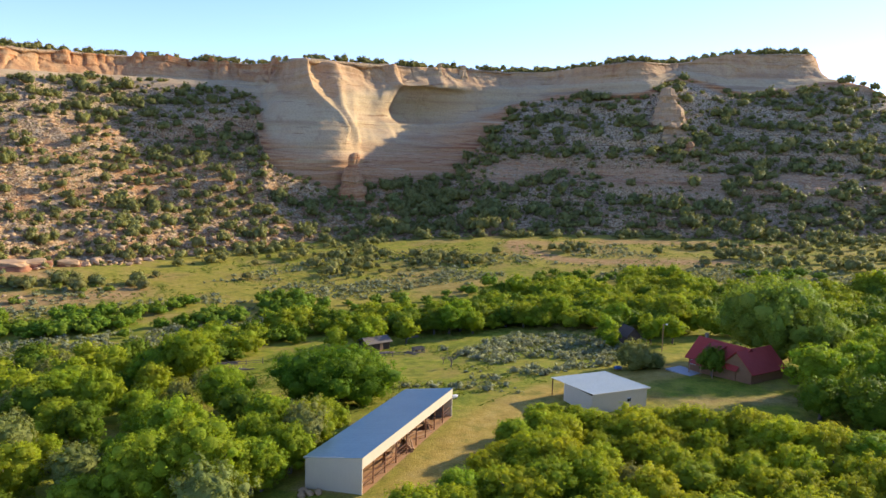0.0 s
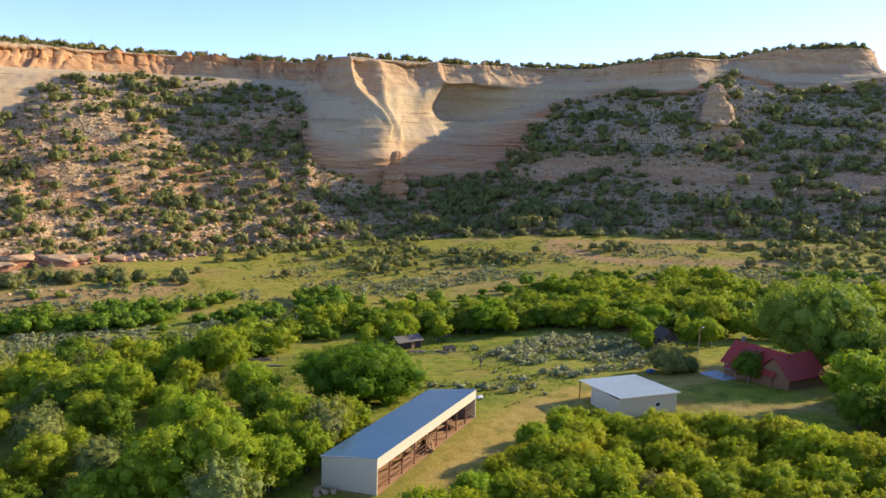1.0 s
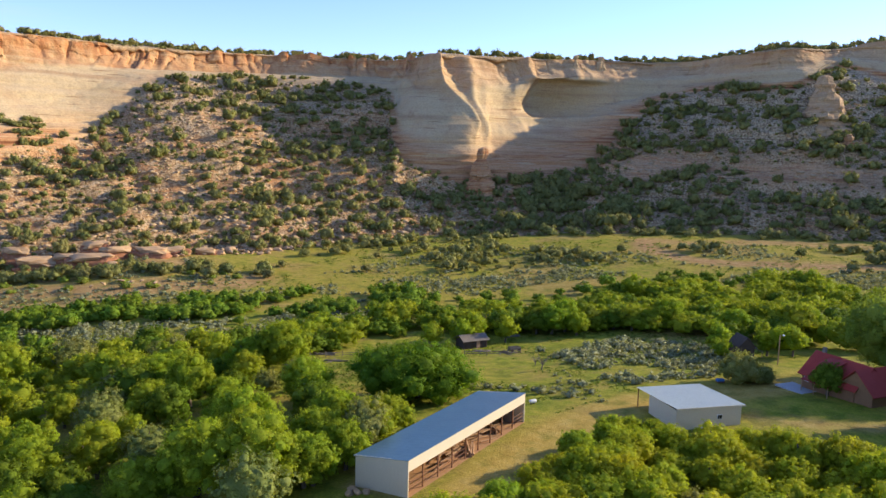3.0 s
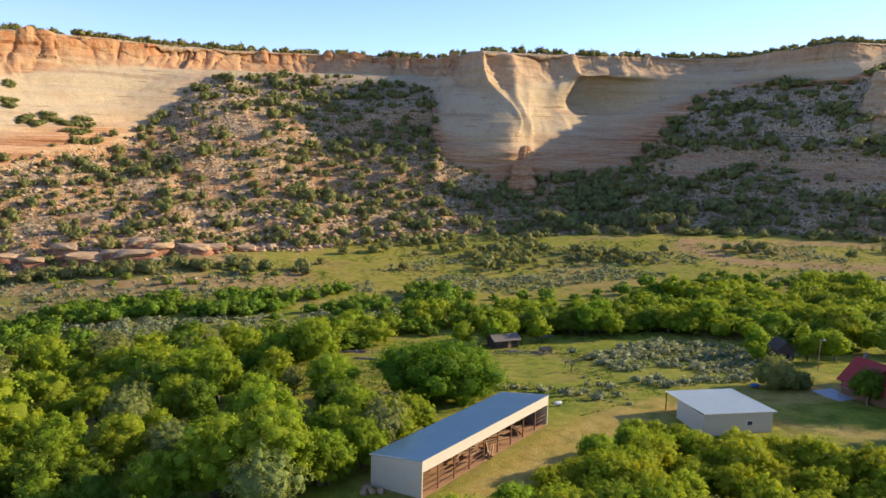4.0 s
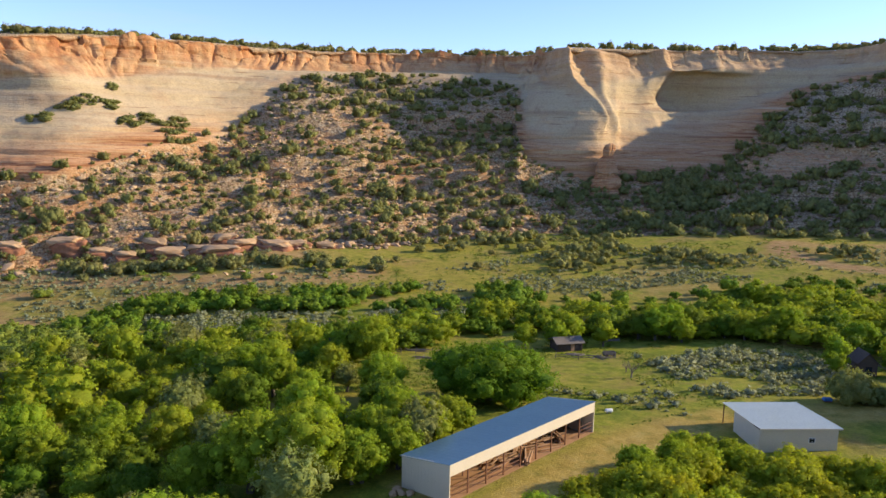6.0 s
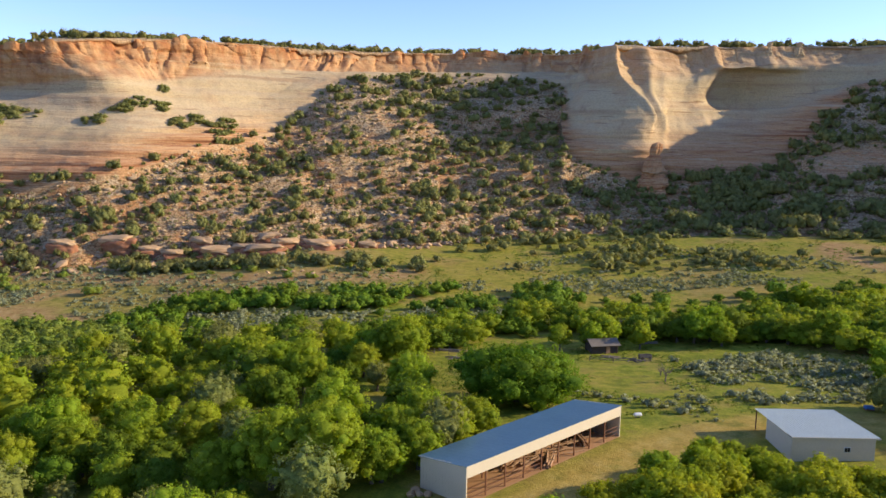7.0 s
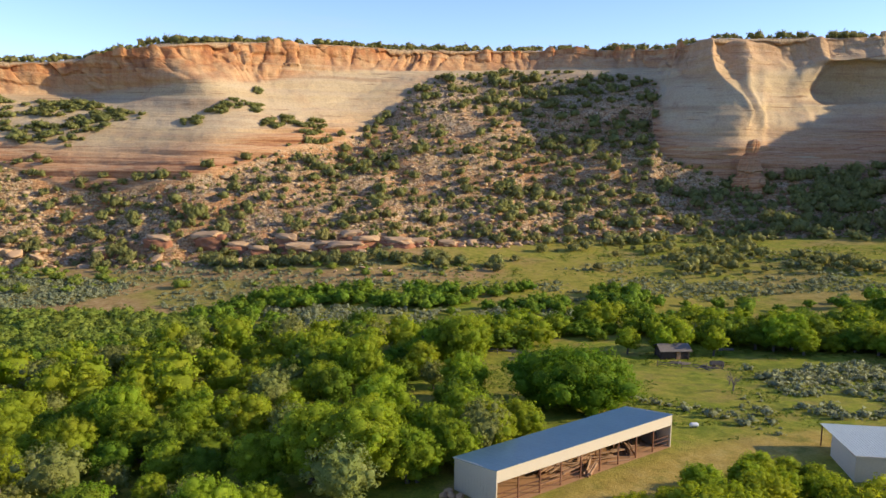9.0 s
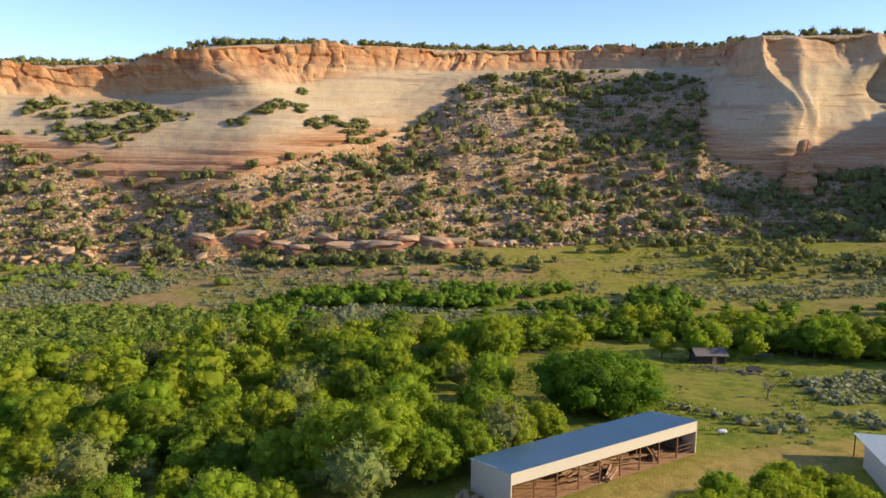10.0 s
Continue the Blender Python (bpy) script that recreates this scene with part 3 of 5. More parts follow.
def core_blobs(rng, centres, radii, scale, squash=0.9):
    """Inner leaf masses that close the crown."""
    bm = bmesh.new()
    for c, r in zip(centres, radii):
        res = bmesh.ops.create_icosphere(bm, subdivisions=1, radius=r * scale)
        for v in res["verts"]:
            v.co = Vector((v.co.x, v.co.y, v.co.z * squash)) * rng.uniform(0.8, 1.12) + Vector(c)
    bm.verts.index_update()
    bm.normal_update()
    v = np.array([tuple(q.co) for q in bm.verts])
    f = np.array([[q.index for q in fc.verts] for fc in bm.faces])
    nv = np.array([tuple(q.normal) for q in bm.verts])
    bm.free()
    return v, f, nv


def limb(V, Fc, p, q, r0, r1, sides=6):
    p, q = np.array(p, float), np.array(q, float)
    d = (q - p) / np.linalg.norm(q - p)
    a = np.cross(d, (0.3, 0.9, 0.1))
    a /= np.linalg.norm(a)
    b = np.cross(d, a)
    base = sum(len(v) for v in V)
    t = np.arange(sides) * 2 * math.pi / sides
    ring = np.cos(t)[:, None] * a + np.sin(t)[:, None] * b
    V.append(np.vstack([p + ring * r0, q + ring * r1]))
    for i in range(sides):
        k = (i + 1) % sides
        Fc.append((base + i, base + k, base + sides + k, base + sides + i))


class Plant:
    """Crown and trunk meshes of one kind of tree."""

    def __init__(self, name, seed, height, radius, lobes, subs, leaves, leaf, mat, base=0.25, squash=0.9, lobe_r=0.38, core=0.78):
        rng = np.random.default_rng(seed)
        centres, radii = [], []
        mid, half = height * (0.5 + 0.25 * base), height * (0.5 - 0.25 * base)
        lean, two = rng.uniform(0, 6.28), rng.uniform(0, 6.28)
        for i in range(lobes):  # lobes over an uneven dome
            up = 1 - 1.72 * (i + 0.5) / lobes
            ang = i * 2.39996 + rng.uniform(-0.4, 0.4)
            rr = radius * 0.74 * math.sqrt(1 - up * up) * rng.uniform(0.72, 1.1) * (1 + 0.13 * math.sin(2 * ang + two) + 0.1 * math.sin(ang + lean))
            zz = mid + (half - radius * lobe_r * 0.6) * up * rng.uniform(0.82, 1.12)
            centres.append((rr * math.cos(ang), rr * math.sin(ang), zz))
            radii.append(radius * lobe_r * rng.uniform(0.65, 1.25))
        v1, f1, n1 = core_blobs(rng, centres, radii, core, squash)
        v0, f0, n0 = core_blobs(rng, [(0, 0, mid)], [radius * 0.7], 1.0, half * 0.8 / (radius * 0.7))
        v1, f1, n1 = np.vstack([v1, v0]), np.vstack([f1, f0 + len(v1)]), np.vstack([n1, n0])
        v2, f2, n2 = leaf_cloud(rng, centres, radii, subs, leaves, leaf, squash)
        self.v, self.f = np.vstack([v1, v2]), np.vstack([f1, f2 + len(v1)])
        n1 = n1 * 0.75 + (v1 - np.array([0, 0, height * 0.45])) / radius * 0.45
        n1 /= np.linalg.norm(n1, axis=1)[:, None]
        self.n = np.vstack([n1, n2])
        self.crown = mesh_from(name + "_crown", self.v, self.f, mat, normals=self.n)
        V, Fc = [], []
        fork = (rng.uniform(-0.3, 0.3), rng.uniform(-0.3, 0.3), height * 0.3)
        limb(V, Fc, (0, 0, -0.6), fork, radius * 0.085, radius * 0.06, 8)
        for c in centres[2:16:2]:
            limb(V, Fc, fork, (c[0] * 0.9, c[1] * 0.9, c[2]), radius * 0.045, radius * 0.015)
        self.trunk = mesh_from(name + "_trunk", np.vstack(V).tolist(), Fc, BARK, True)

    def plant(self, name, label, category, x, y, z, turn, sx, sz, group=""):
        ob = thing(name, label, category, Matrix.LocRotScale((x, y, z), Euler((0, 0, turn)), (sx, sx, sz)), group)
        part("trunk", self.trunk, ob)
        part("crown", self.crown, ob)
        return ob


def joined(name, label, category, spots, kinds, mat):
    """One object of many plants too far or too many to count: spots of (x, y, z, turn, width scale, height scale, kind)."""
    V, Fc, NN, off = [], [], [], 0
    for x, y, z, turn, sx, sz, k in spots:
        p = kinds[int(k) % len(kinds)]
        c, s = math.cos(turn), math.sin(turn)
        v = p.v if isinstance(p, Plant) else p[0]
        f = p.f if isinstance(p, Plant) else p[1]
        w = np.stack([(v[:, 0] * c - v[:, 1] * s) * sx + x, (v[:, 0] * s + v[:, 1] * c) * sx + y, v[:, 2] * sz + z], 1)
        V.append(w)
        Fc.append(f + off)
        off += len(w)
        q = p.n if isinstance(p, Plant) else (p[2] if len(p) > 2 else None)
        if q is not None:
            NN.append(np.stack([q[:, 0] * c - q[:, 1] * s, q[:, 0] * s + q[:, 1] * c, q[:, 2]], 1))
    me = mesh_from(name, np.vstack(V), np.vstack(Fc), mat, normals=np.vstack(NN) if NN else None)
    return tagged(new(name, me), label, category, kind="stuff")


OLIVE = leaf_material("tamarisk_leaves", (0.20, 0.23, 0.036), (0.29, 0.315, 0.052), (0.39, 0.40, 0.085), 0.45)
LEAF_SCRUB = leaf_material("scrub_oak_leaves", (0.14, 0.185, 0.016), (0.21, 0.265, 0.024), (0.29, 0.34, 0.04), 0.4)
LEAF_GREEN = leaf_material("willow_leaves", (0.17, 0.215, 0.03), (0.26, 0.31, 0.046), (0.35, 0.40, 0.07), 0.5)
BIG = [Plant("cottonwood", 10 + i, 9.2 + 0.6 * (i % 3), 5.2, 46 + i % 4, 12, 19, 0.23, LEAF, 0.12, 1.1, 0.205, 0.72) for i in range(6)]
# east wood's leaves: yellower, and paled in colour to stand in for sunlight
LEAF_EAST_SUNLIT = leaf_material("east_sunlit_leaves", (0.23, 0.255, 0.016), (0.41, 0.42, 0.026), (0.55, 0.54, 0.05), 0.56)
EAST_TREES = [Plant("east_tree", 110 + i, 8.4, 5.0, 56, 11, 15, 0.22, LEAF_EAST_SUNLIT, 0.08, 1.4, 0.165, 0.7) for i in range(4)]
DARK = [Plant("oak", 30 + i, 7.6, 4.6, 24, 14, 20, 0.26, LEAF_DARK, 0.08, 1.0, 0.27, 0.72) for i in range(3)]
GREY = [Plant("dusty_tree", 40 + i, 8, 4.2, 24, 10, 15, 0.24, LEAF_GREY, 0.2, 1.1, 0.24, 0.5) for i in range(3)]
MEDIUM = [Plant("young_cottonwood", 50 + i, 7, 3.3, 9, 18, 14, 0.36, LEAF, 0.12) for i in range(4)]
FAR = [Plant("far_cottonwood", 90 + i, 8, 4.2, 15, 10, 9, 0.42, LEAF, 0.05, 1.05, 0.33, 0.74) for i in range(4)]
FAR_DARK = [Plant("far_oak", 96 + i, 6.5, 4.0, 15, 10, 9, 0.42, LEAF_DARK, 0.05, 1.0, 0.33, 0.74) for i in range(2)]
SCRUB = [Plant("scrub", 60 + i, 3.0, 2.4, 6, 7, 12, 0.45, LEAF_DARK, 0.05) for i in range(3)]
JUNI = [Plant("juniper", 70 + i, 3.3, 2.2, 9, 8, 9, 0.36, JUNIPER, 0.05, 1.0, 0.44, 0.82) for i in range(5)]
JUNI_FAR = [Plant("far_juniper", 80 + i, 3.2, 2.2, 5, 6, 4, 0.66, JUNIPER, 0.05, 1.0, 0.54, 0.82) for i in range(5)]
WILLOW = Plant("willow", 5, 16, 11.5, 60, 15, 30, 0.32, LEAF_GREEN, 0.1, 1.1, 0.2, 0.66)


def scatter(poly, gap, seed, tries=9000, keep=None):
    r = np.random.default_rng(seed)
    p = np.array(poly)
    xs, ys = r.uniform(p[:, 0].min(), p[:, 0].max(), tries), r.uniform(p[:, 1].min(), p[:, 1].max(), tries)
    ok = inside(xs, ys, poly)
    if keep is not None:
        ok &= keep(xs, ys)
    out, cells = [], {}
    for x, y in zip(xs[ok], ys[ok]):
        i, j = int(x // gap), int(y // gap)
        if all((x - a) ** 2 + (y - b) ** 2 > gap * gap for di in (-1, 0, 1) for dj in (-1, 0, 1) for a, b in cells.get((i + di, j + dj), ())):
            out.append((x, y))
            cells.setdefault((i, j), []).append((x, y))
    return out


WOOD_WEST = [(-13, -6), (-14, 10), (-21, 17), (-33, 23), (-44, 30), (-57, 42), (-70, 54), (-84, 60), (-98, 57), (-112, 44), (-122, 24), (-126, 0), (-118, -40), (-100, -66), (-34, -52), (-12, -30)]
WOOD_EAST = [(8, -22), (10.5, -5), (12, 6), (13, 16), (17, 26), (21, 30), (26, 33.5), (33, 35), (46, 36.5), (56, 36), (66, 30), (74, 8), (62, -20), (30, -34)]
BELT = [(-84, 54), (-88, 70), (-82, 88), (-72, 102), (-58, 116), (-46, 132), (-36, 150), (-34, 172), (-18, 192), (0, 208), (22, 205), (45, 190), (70, 190), (110, 200), (110, 130), (60, 126), (24, 116), (2, 122), (-14, 122), (-34, 112), (-52, 100), (-66, 82), (-68, 64), (-72, 52)]
GROVE_EAST = [(52, 52), (58, 70), (68, 84), (84, 100), (130, 110), (130, 30), (84, 30), (66, 46)]


far_wood = [[], [], []]
GAPS = [(-52, 12), (-34, -16), (-62, -22), (-107, -38), (-80, 22), (-44, 18)]  # small openings in the canopy


def near_gap(x, y):
    return np.min([np.hypot(x - a, y - b) for a, b in GAPS], axis=0)


def plant_wood(poly, gap, seed, kinds, weights, label, scale, group, wide=1.0):
    r = np.random.default_rng(seed)
    for x, y in scatter(poly, gap, seed, 9000, lambda a, b: near_gap(a, b) > 5.5):
        k = kinds[r.choice(len(kinds), p=weights)]
        p = k[r.integers(len(k))]
        s = r.uniform(*scale)
        w = s * wide * r.uniform(1.05, 1.32)
        if x < -76:  # beyond the near trees: one mass
            far_wood[2 if k is GREY else 1 if k is DARK else 0].append((x, y, float(valley(x, y)), r.uniform(0, 6.28), w * 1.1, s * r.uniform(0.95, 1.25), r.integers(9)))
            continue
        text = label
        if k is GREY:
            text = "grey-green half-bare tree among leafy cottonwoods"
        if k is DARK:
            text = "dense dark green oak in leaf"
        p.plant("tree", text, "tree", x, y, float(valley(x, y)), r.uniform(0, 6.28), w, s * r.uniform(0.9, 1.2), group)


plant_wood(WOOD_WEST, 6.4, 1, [BIG, DARK, GREY, MEDIUM], [0.60, 0.12, 0.18, 0.10], "bright green cottonwood in a dense creekside wood", (0.52, 1.08), "creekside wood")
plant_wood(WOOD_EAST, 4.6, 2, [EAST_TREES, GREY, BIG], [0.82, 0.05, 0.13], "bright yellow-green leafy tree, its leaves coloured paler as if sunlit", (0.47, 0.68), "wood beside the track", 1.25)
plant_wood(GROVE_EAST, 6.8, 4, [BIG, DARK], [0.75, 0.25], "green leafy tree beside the red-roofed house", (0.75, 1.05), "grove by the house")
LEAF_ROUND = leaf_material("round_oak_leaves", (0.10, 0.155, 0.010), (0.185, 0.26, 0.016), (0.29, 0.37, 0.03), 0.46)
ROUND_OAK = Plant("round_oak", 6, 8.4, 9.6, 90, 14, 24, 0.25, LEAF_ROUND, 0.02, 0.95, 0.165, 0.74)
ROUND_OAK.plant("oak_tree", "broad round dark green oak clump standing in the meadow", "tree", -25.5, 39.0, float(valley(-25.5, 39.0)) - 0.3, 0.7, 1.36, 1.2)
for x, y, s in ((-13.5, 4, 0.75), (-14.5, 11, 0.8), (-16, 18, 0.72), (-20, 13, 0.85), (-15, -3, 0.8), (-19, 5, 0.85)):
    BIG[int(abs(x * 3)) % 6].plant("tree", "bright green cottonwood close behind the shed", "tree", x, y, float(valley(x, y)), s * 9, s * 1.1, s)
for x, y, s in ((-45, 88, 1.0), (-46, 95, 1.1), (-37, 97, 1.0), (-50, 82, 0.9), (14, 106, 1.0), (25, 106, 1.1), (17, 97, 0.7), (30, 108, 1.0)):
    MEDIUM[int(abs(x)) % 4].plant("tree", "bright green tree beside the old cabin and barn", "tree", x, y, float(valley(x, y)), s * 9, s, s)
for x, y, s in ((16.0, 30, 0.48), (18, 33, 0.44), (21, 34.5, 0.42), (17, 26, 0.52), (14.5, 20, 0.52)):
    BIG[int(x * 2) % 6].plant("tree", "bright green cottonwood before the pale-roofed shed", "tree", x, y, float(valley(x, y)), x, s * 1.1, s)
r0 = np.random.default_rng(8)
for x, y, s in ((-38, 100, 1.05), (-29, 105, 1.1), (-21, 110, 1.05), (-50, 95, 1.0), (-36, 108, 1.0), (-30, 114, 1.15), (-24, 117, 1.1), (-18, 121, 1.2), (-12, 123, 1.05), (-5, 126, 1.15), (3, 126, 1.0), (10, 124, 1.1), (24, 121, 1.1), (33, 122, 1.0)):
    x, y, s = x + r0.normal(0, 2.6), y + r0.uniform(0, 6), s * r0.uniform(0.6, 1.08)
    (BIG + DARK)[int(abs(x)) % 9].plant("tree", "leafy tree at the edge of the meadow", "tree", x, y, float(valley(x, y)), x, s * 1.1, s * 0.9)
WILLOW.plant("willow_tree", "large spreading pale green willow behind the house", "tree", 53, 93.5, float(valley(53, 93.5)), 0.4, 1.2, 1.12)
WILLOW.plant("willow_tree", "smaller pale green willow beside the house wing", "tree", 59.5, 88, float(valley(59.5, 88)) - 0.8, 2.4, 0.78, 0.86)
DARK[1].plant("yard_tree", "small round dark tree before the house porch", "tree", 40.5, 74.5, float(valley(40.5, 74.5)), 1.0, 0.72, 0.8)
BUSH = Plant("rounded_bush", 44, 4.6, 3.8, 24, 13, 20, 0.24, LEAF_GREY, 0.02, 1.0, 0.33)
BUSH.plant("rounded_bush", "broad olive-green bush beside the dry grass", "bush", 25, 76.5, float(valley(25, 76.5)) - 0.5, 2.0, 1.15, 1.3)
BUSH.plant("rounded_bush", "broad olive-green bush beside the dry grass", "bush", 28, 79, float(valley(28, 79)) - 0.5, 4.0, 0.85, 0.8)

r = np.random.default_rng(3)
belt_light, belt_dark = [], []
for x, y in scatter(BELT, 4.5, 3, 9000, lambda a, c: fbm(a * 0.045, c * 0.045, 0, 3, 171) > -0.14):
    s = r.uniform(0.5, 1.05)
    (belt_dark if r.random() < 0.42 else belt_light).append((x, y, float(valley(x, y)) - 0.3, r.uniform(0, 6.28), s * 1.3, s * r.uniform(0.8, 1.1), r.integers(9)))
joined("far_cottonwoods", "bright green cottonwoods on the far side of the creekside wood", "trees", far_wood[0], FAR, LEAF)
joined("far_oaks", "dark green oaks on the far side of the creekside wood", "trees", far_wood[1], FAR_DARK, LEAF_DARK)
joined("far_dusty_trees", "grey-green half-bare trees on the far side of the wood", "trees", far_wood[2], GREY, LEAF_GREY)
joined("creek_trees", "sunlit green trees in a belt along the creek", "trees", belt_light, FAR, LEAF)
joined("creek_oaks", "dark green oaks in a belt along the creek", "trees", belt_dark, FAR_DARK, LEAF_DARK)
BACK_SCRUB = [(-172, 25), (-168, 50), (-165, 66), (-150, 82), (-136, 102), (-122, 130), (-98, 143), (-82, 126), (-97, 112), (-110, 95), (-120, 82), (-131, 73), (-150, 56), (-158, 35)]
THICKET = [(-112, -60), (-120, 24), (-134, 34), (-150, 38), (-166, 24), (-192, -4), (-205, -30), (-200, -70)]
low = []
for x, y in scatter(THICKET + [], 4.2, 12, 5000, lambda a, b: (fbm(a * 0.03, b * 0.03, 0, 3, 77) > -0.12) & ((a > -138) | (b > 16))):
    s = r.uniform(0.7, 1.5)
    low.append((x, y, float(valley(x, y)) - 0.2, r.uniform(0, 6.28), s, s * r.uniform(0.7, 1.1), r.integers(9)))
for x, y in scatter([(-118, 66), (-110, 120), (-60, 160), (-30, 215), (60, 230), (110, 205), (20, 200), (-20, 150), (-80, 120)], 6, 14, 9000, lambda a, c: fbm(a * 0.05, c * 0.05, 0, 3, 173) > 0.0):
    s = r.uniform(0.7, 1.4)
    low.append((x, y, float(valley(x, y)) - 0.2, r.uniform(0, 6.28), s, s * r.uniform(0.7, 1.1), r.integers(9)))
for x, y in scatter(BACK_SCRUB, 4.1, 18, 5000, lambda a, c: fbm(a * 0.05, c * 0.05, 0, 3, 179) > -0.34):
    s = r.uniform(1.0, 1.8)
    low.append((x, y, float(valley(x, y)) - 0.2, r.uniform(0, 6.28), s * 1.1, s * r.uniform(0.8, 1.1), r.integers(9)))
brush = []
for x, y in scatter([(-140, -50), (-134, 10), (-160, 14), (-176, 2), (-196, -20), (-200, -60)], 3.0, 19, 6000):
    s = r.uniform(0.8, 1.35)
    brush.append((x, y, float(valley(x, y)) - 0.3, r.uniform(0, 6.28), s * 1.2, s * r.uniform(0.8, 1.0), r.integers(9)))
for x, y in scatter([(-300, -60), (-290, -20), (-262, 15), (-230, 55), (-205, 85), (-190, 120), (-160, 135), (-165, 95), (-190, 50), (-215, 20), (-250, -60)], 7.0, 20, 5000, lambda a, c: fbm(a * 0.05, c * 0.05, 0, 3, 177) > -0.05):
    s = r.uniform(0.5, 1.3)
    brush.append((x, y, float(valley(x, y)) - 0.3, r.uniform(0, 6.28), s * 1.15, s * r.uniform(0.8, 1.0), r.integers(9)))
joined("tamarisk_brush", "dull olive-green brush on the creek flats", "shrubs", brush, SCRUB, OLIVE)
joined("oak_scrub", "low green oak scrub on the creek flats", "shrubs", low, SCRUB, LEAF_SCRUB)

# junipers on the talus, the ledges and the rim
TALUS0 = CLIFF_ROWS - TALUS_ROWS - 1
cell = np.linalg.norm(np.cross(CLIFF[1:, :-1] - CLIFF[:-1, :-1], CLIFF[:-1, 1:] - CLIFF[:-1, :-1]), axis=2)


def on_cliff(count, row0, row1, seed, gap, keep=None):
    """Spots spread evenly over rows of the canyon wall."""
    r = np.random.default_rng(seed)
    w = cell[row0:row1].ravel()
    pick = r.choice(len(w), size=count, p=w / w.sum())
    i, j = pick // cell.shape[1] + row0, pick % cell.shape[1]
    p = CLIFF[i, j] + (CLIFF[i + 1, j] - CLIFF[i, j]) * r.random((count, 1)) + (CLIFF[i, j + 1] - CLIFF[i, j]) * r.random((count, 1))
    ok = (p[:, 1] > -75) & (p[:, 1] < 640) & (p[:, 0] < 180)
    if keep is not None:
        ok &= keep(p)
    out, cells = [], {}
    for q in p[ok]:
        a, b = int(q[0] // gap), int(q[1] // gap)
        if all((q[0] - c[0]) ** 2 + (q[1] - c[1]) ** 2 > gap * gap for da in (-1, 0, 1) for db in (-1, 0, 1) for c in cells.get((a + da, b + db), ())):
            out.append(q)
            cells.setdefault((a, b), []).append(q)
    return np.array(out)


spots = on_cliff(40000, TALUS0 - 2, CLIFF_ROWS - 1, 21, 4.2, lambda p: (fbm(p[:, 0] * 0.05, p[:, 1] * 0.05, 0, 3, 61) > -0.3 - 0.12 * smooth(280, 330, p[:, 1])) & (slick_band(p[:, 0], p[:, 1], p[:, 2]) < 0.62))
order = np.argsort(np.hypot(spots[:, 0] - 57, spots[:, 1] + 70))
far_junipers = []
for n_, i in enumerate(order):
    x, y, z = spots[i]
    s = (0.32 + 1.2 * r.random() ** 1.9) * (1 + 0.2 * float(smooth(200, 290, y)))
    sz = s * r.uniform(0.85, 1.3)
    if n_ < 290:
        JUNI[r.integers(5)].plant("juniper", "rounded dark green juniper on the stony slope", "bush", x, y, z - 0.2, r.uniform(0, 6.28), s, sz, "junipers on the talus")
    else:
        far_junipers.append((x, y, z - 0.2, r.uniform(0, 6.28), s * 1.1, sz * 1.1, r.integers(9)))
for x, y, z in on_cliff(9000, TALUS0 - 40, TALUS0 - 2, 22, 2.6, lambda p: fbm(p[:, 0] * 0.022, p[:, 1] * 0.022, p[:, 2] * 0.05, 2, 65) > 0.34):
    s = r.uniform(0.4, 1.0)
    far_junipers.append((x, y, z - 0.3, r.uniform(0, 6.28), s * 1.2, s * 0.9, r.integers(9)))
LEDGE_PATCHES = [(-348, 101, 59, 7), (-348, 113, 57, 6), (-347, 90, 55, 5), (-345, 76, 49, 6), (-335, 117, 48, 6), (-332, 136, 45, 8), (-337, 146, 48, 8), (-339, 128, 50, 5), (-400, 16, 55, 14), (-396, 33, 57, 10), (-410, -8, 56, 16), (-378, 43, 52, 9), (-369, 50, 51, 8), (-380, 7, 41, 14), (-374, 30, 47, 12), (-362, 120, 67, 3)]
for x, y, z in on_cliff(9000, TALUS0 - 52, TALUS0, 28, 3.4, lambda p: (p[:, 1] < 30) & (p[:, 2] < 60) & (fbm(p[:, 0] * 0.04, p[:, 1] * 0.04, p[:, 2] * 0.09, 3, 63) > 0.02)):
    s = r.uniform(0.5, 1.25)
    far_junipers.append((x, y, z - 0.3, r.uniform(0, 6.28), s * 1.15, s, r.integers(9)))
wall_points = CLIFF[29:TALUS0].reshape(-1, 3)
for cx, cy, cz, rad in LEDGE_PATCHES:  # scrub on the slickrock ledges
    near = wall_points[np.linalg.norm((wall_points - (cx, cy, cz)) * (1, 1, 2.2), axis=1) < rad]
    for i in r.integers(0, max(1, len(near)), (15 if rad < 9 else 26) if len(near) else 0):
        q = r.uniform(0.35, 1.1) * (1 if rad < 9 else 1.3)
        far_junipers.append((*near[i][:2], near[i][2] - 0.3, r.uniform(0, 6.28), q * 1.3, q * 0.85, r.integers(9)))
for cx, cy, cz in ((-143, 353, 20), (-122, 348, 16), (-125, 335, 8.5), (-100, 320, 8), (-141, 328, 14), (-88, 330, 11)):  # dark thicket under the buttress
    for _ in range(9):
        x, y = cx + r.normal(0, 5), cy + r.normal(0, 5)
        d = (CLIFF[TALUS0:, :, 0] - x) ** 2 + (CLIFF[TALUS0:, :, 1] - y) ** 2
        q = r.uniform(1.2, 2.1)
        far_junipers.append((x, y, float(CLIFF[TALUS0:].reshape(-1, 3)[d.argmin(), 2]) - 0.4, r.uniform(0, 6.28), q, q * 1.1, r.integers(9)))
joined("slope_junipers", "dark green junipers scattered over the talus slope and ledges", "bushes", far_junipers, JUNI_FAR, JUNIPER)
rim_spots = []
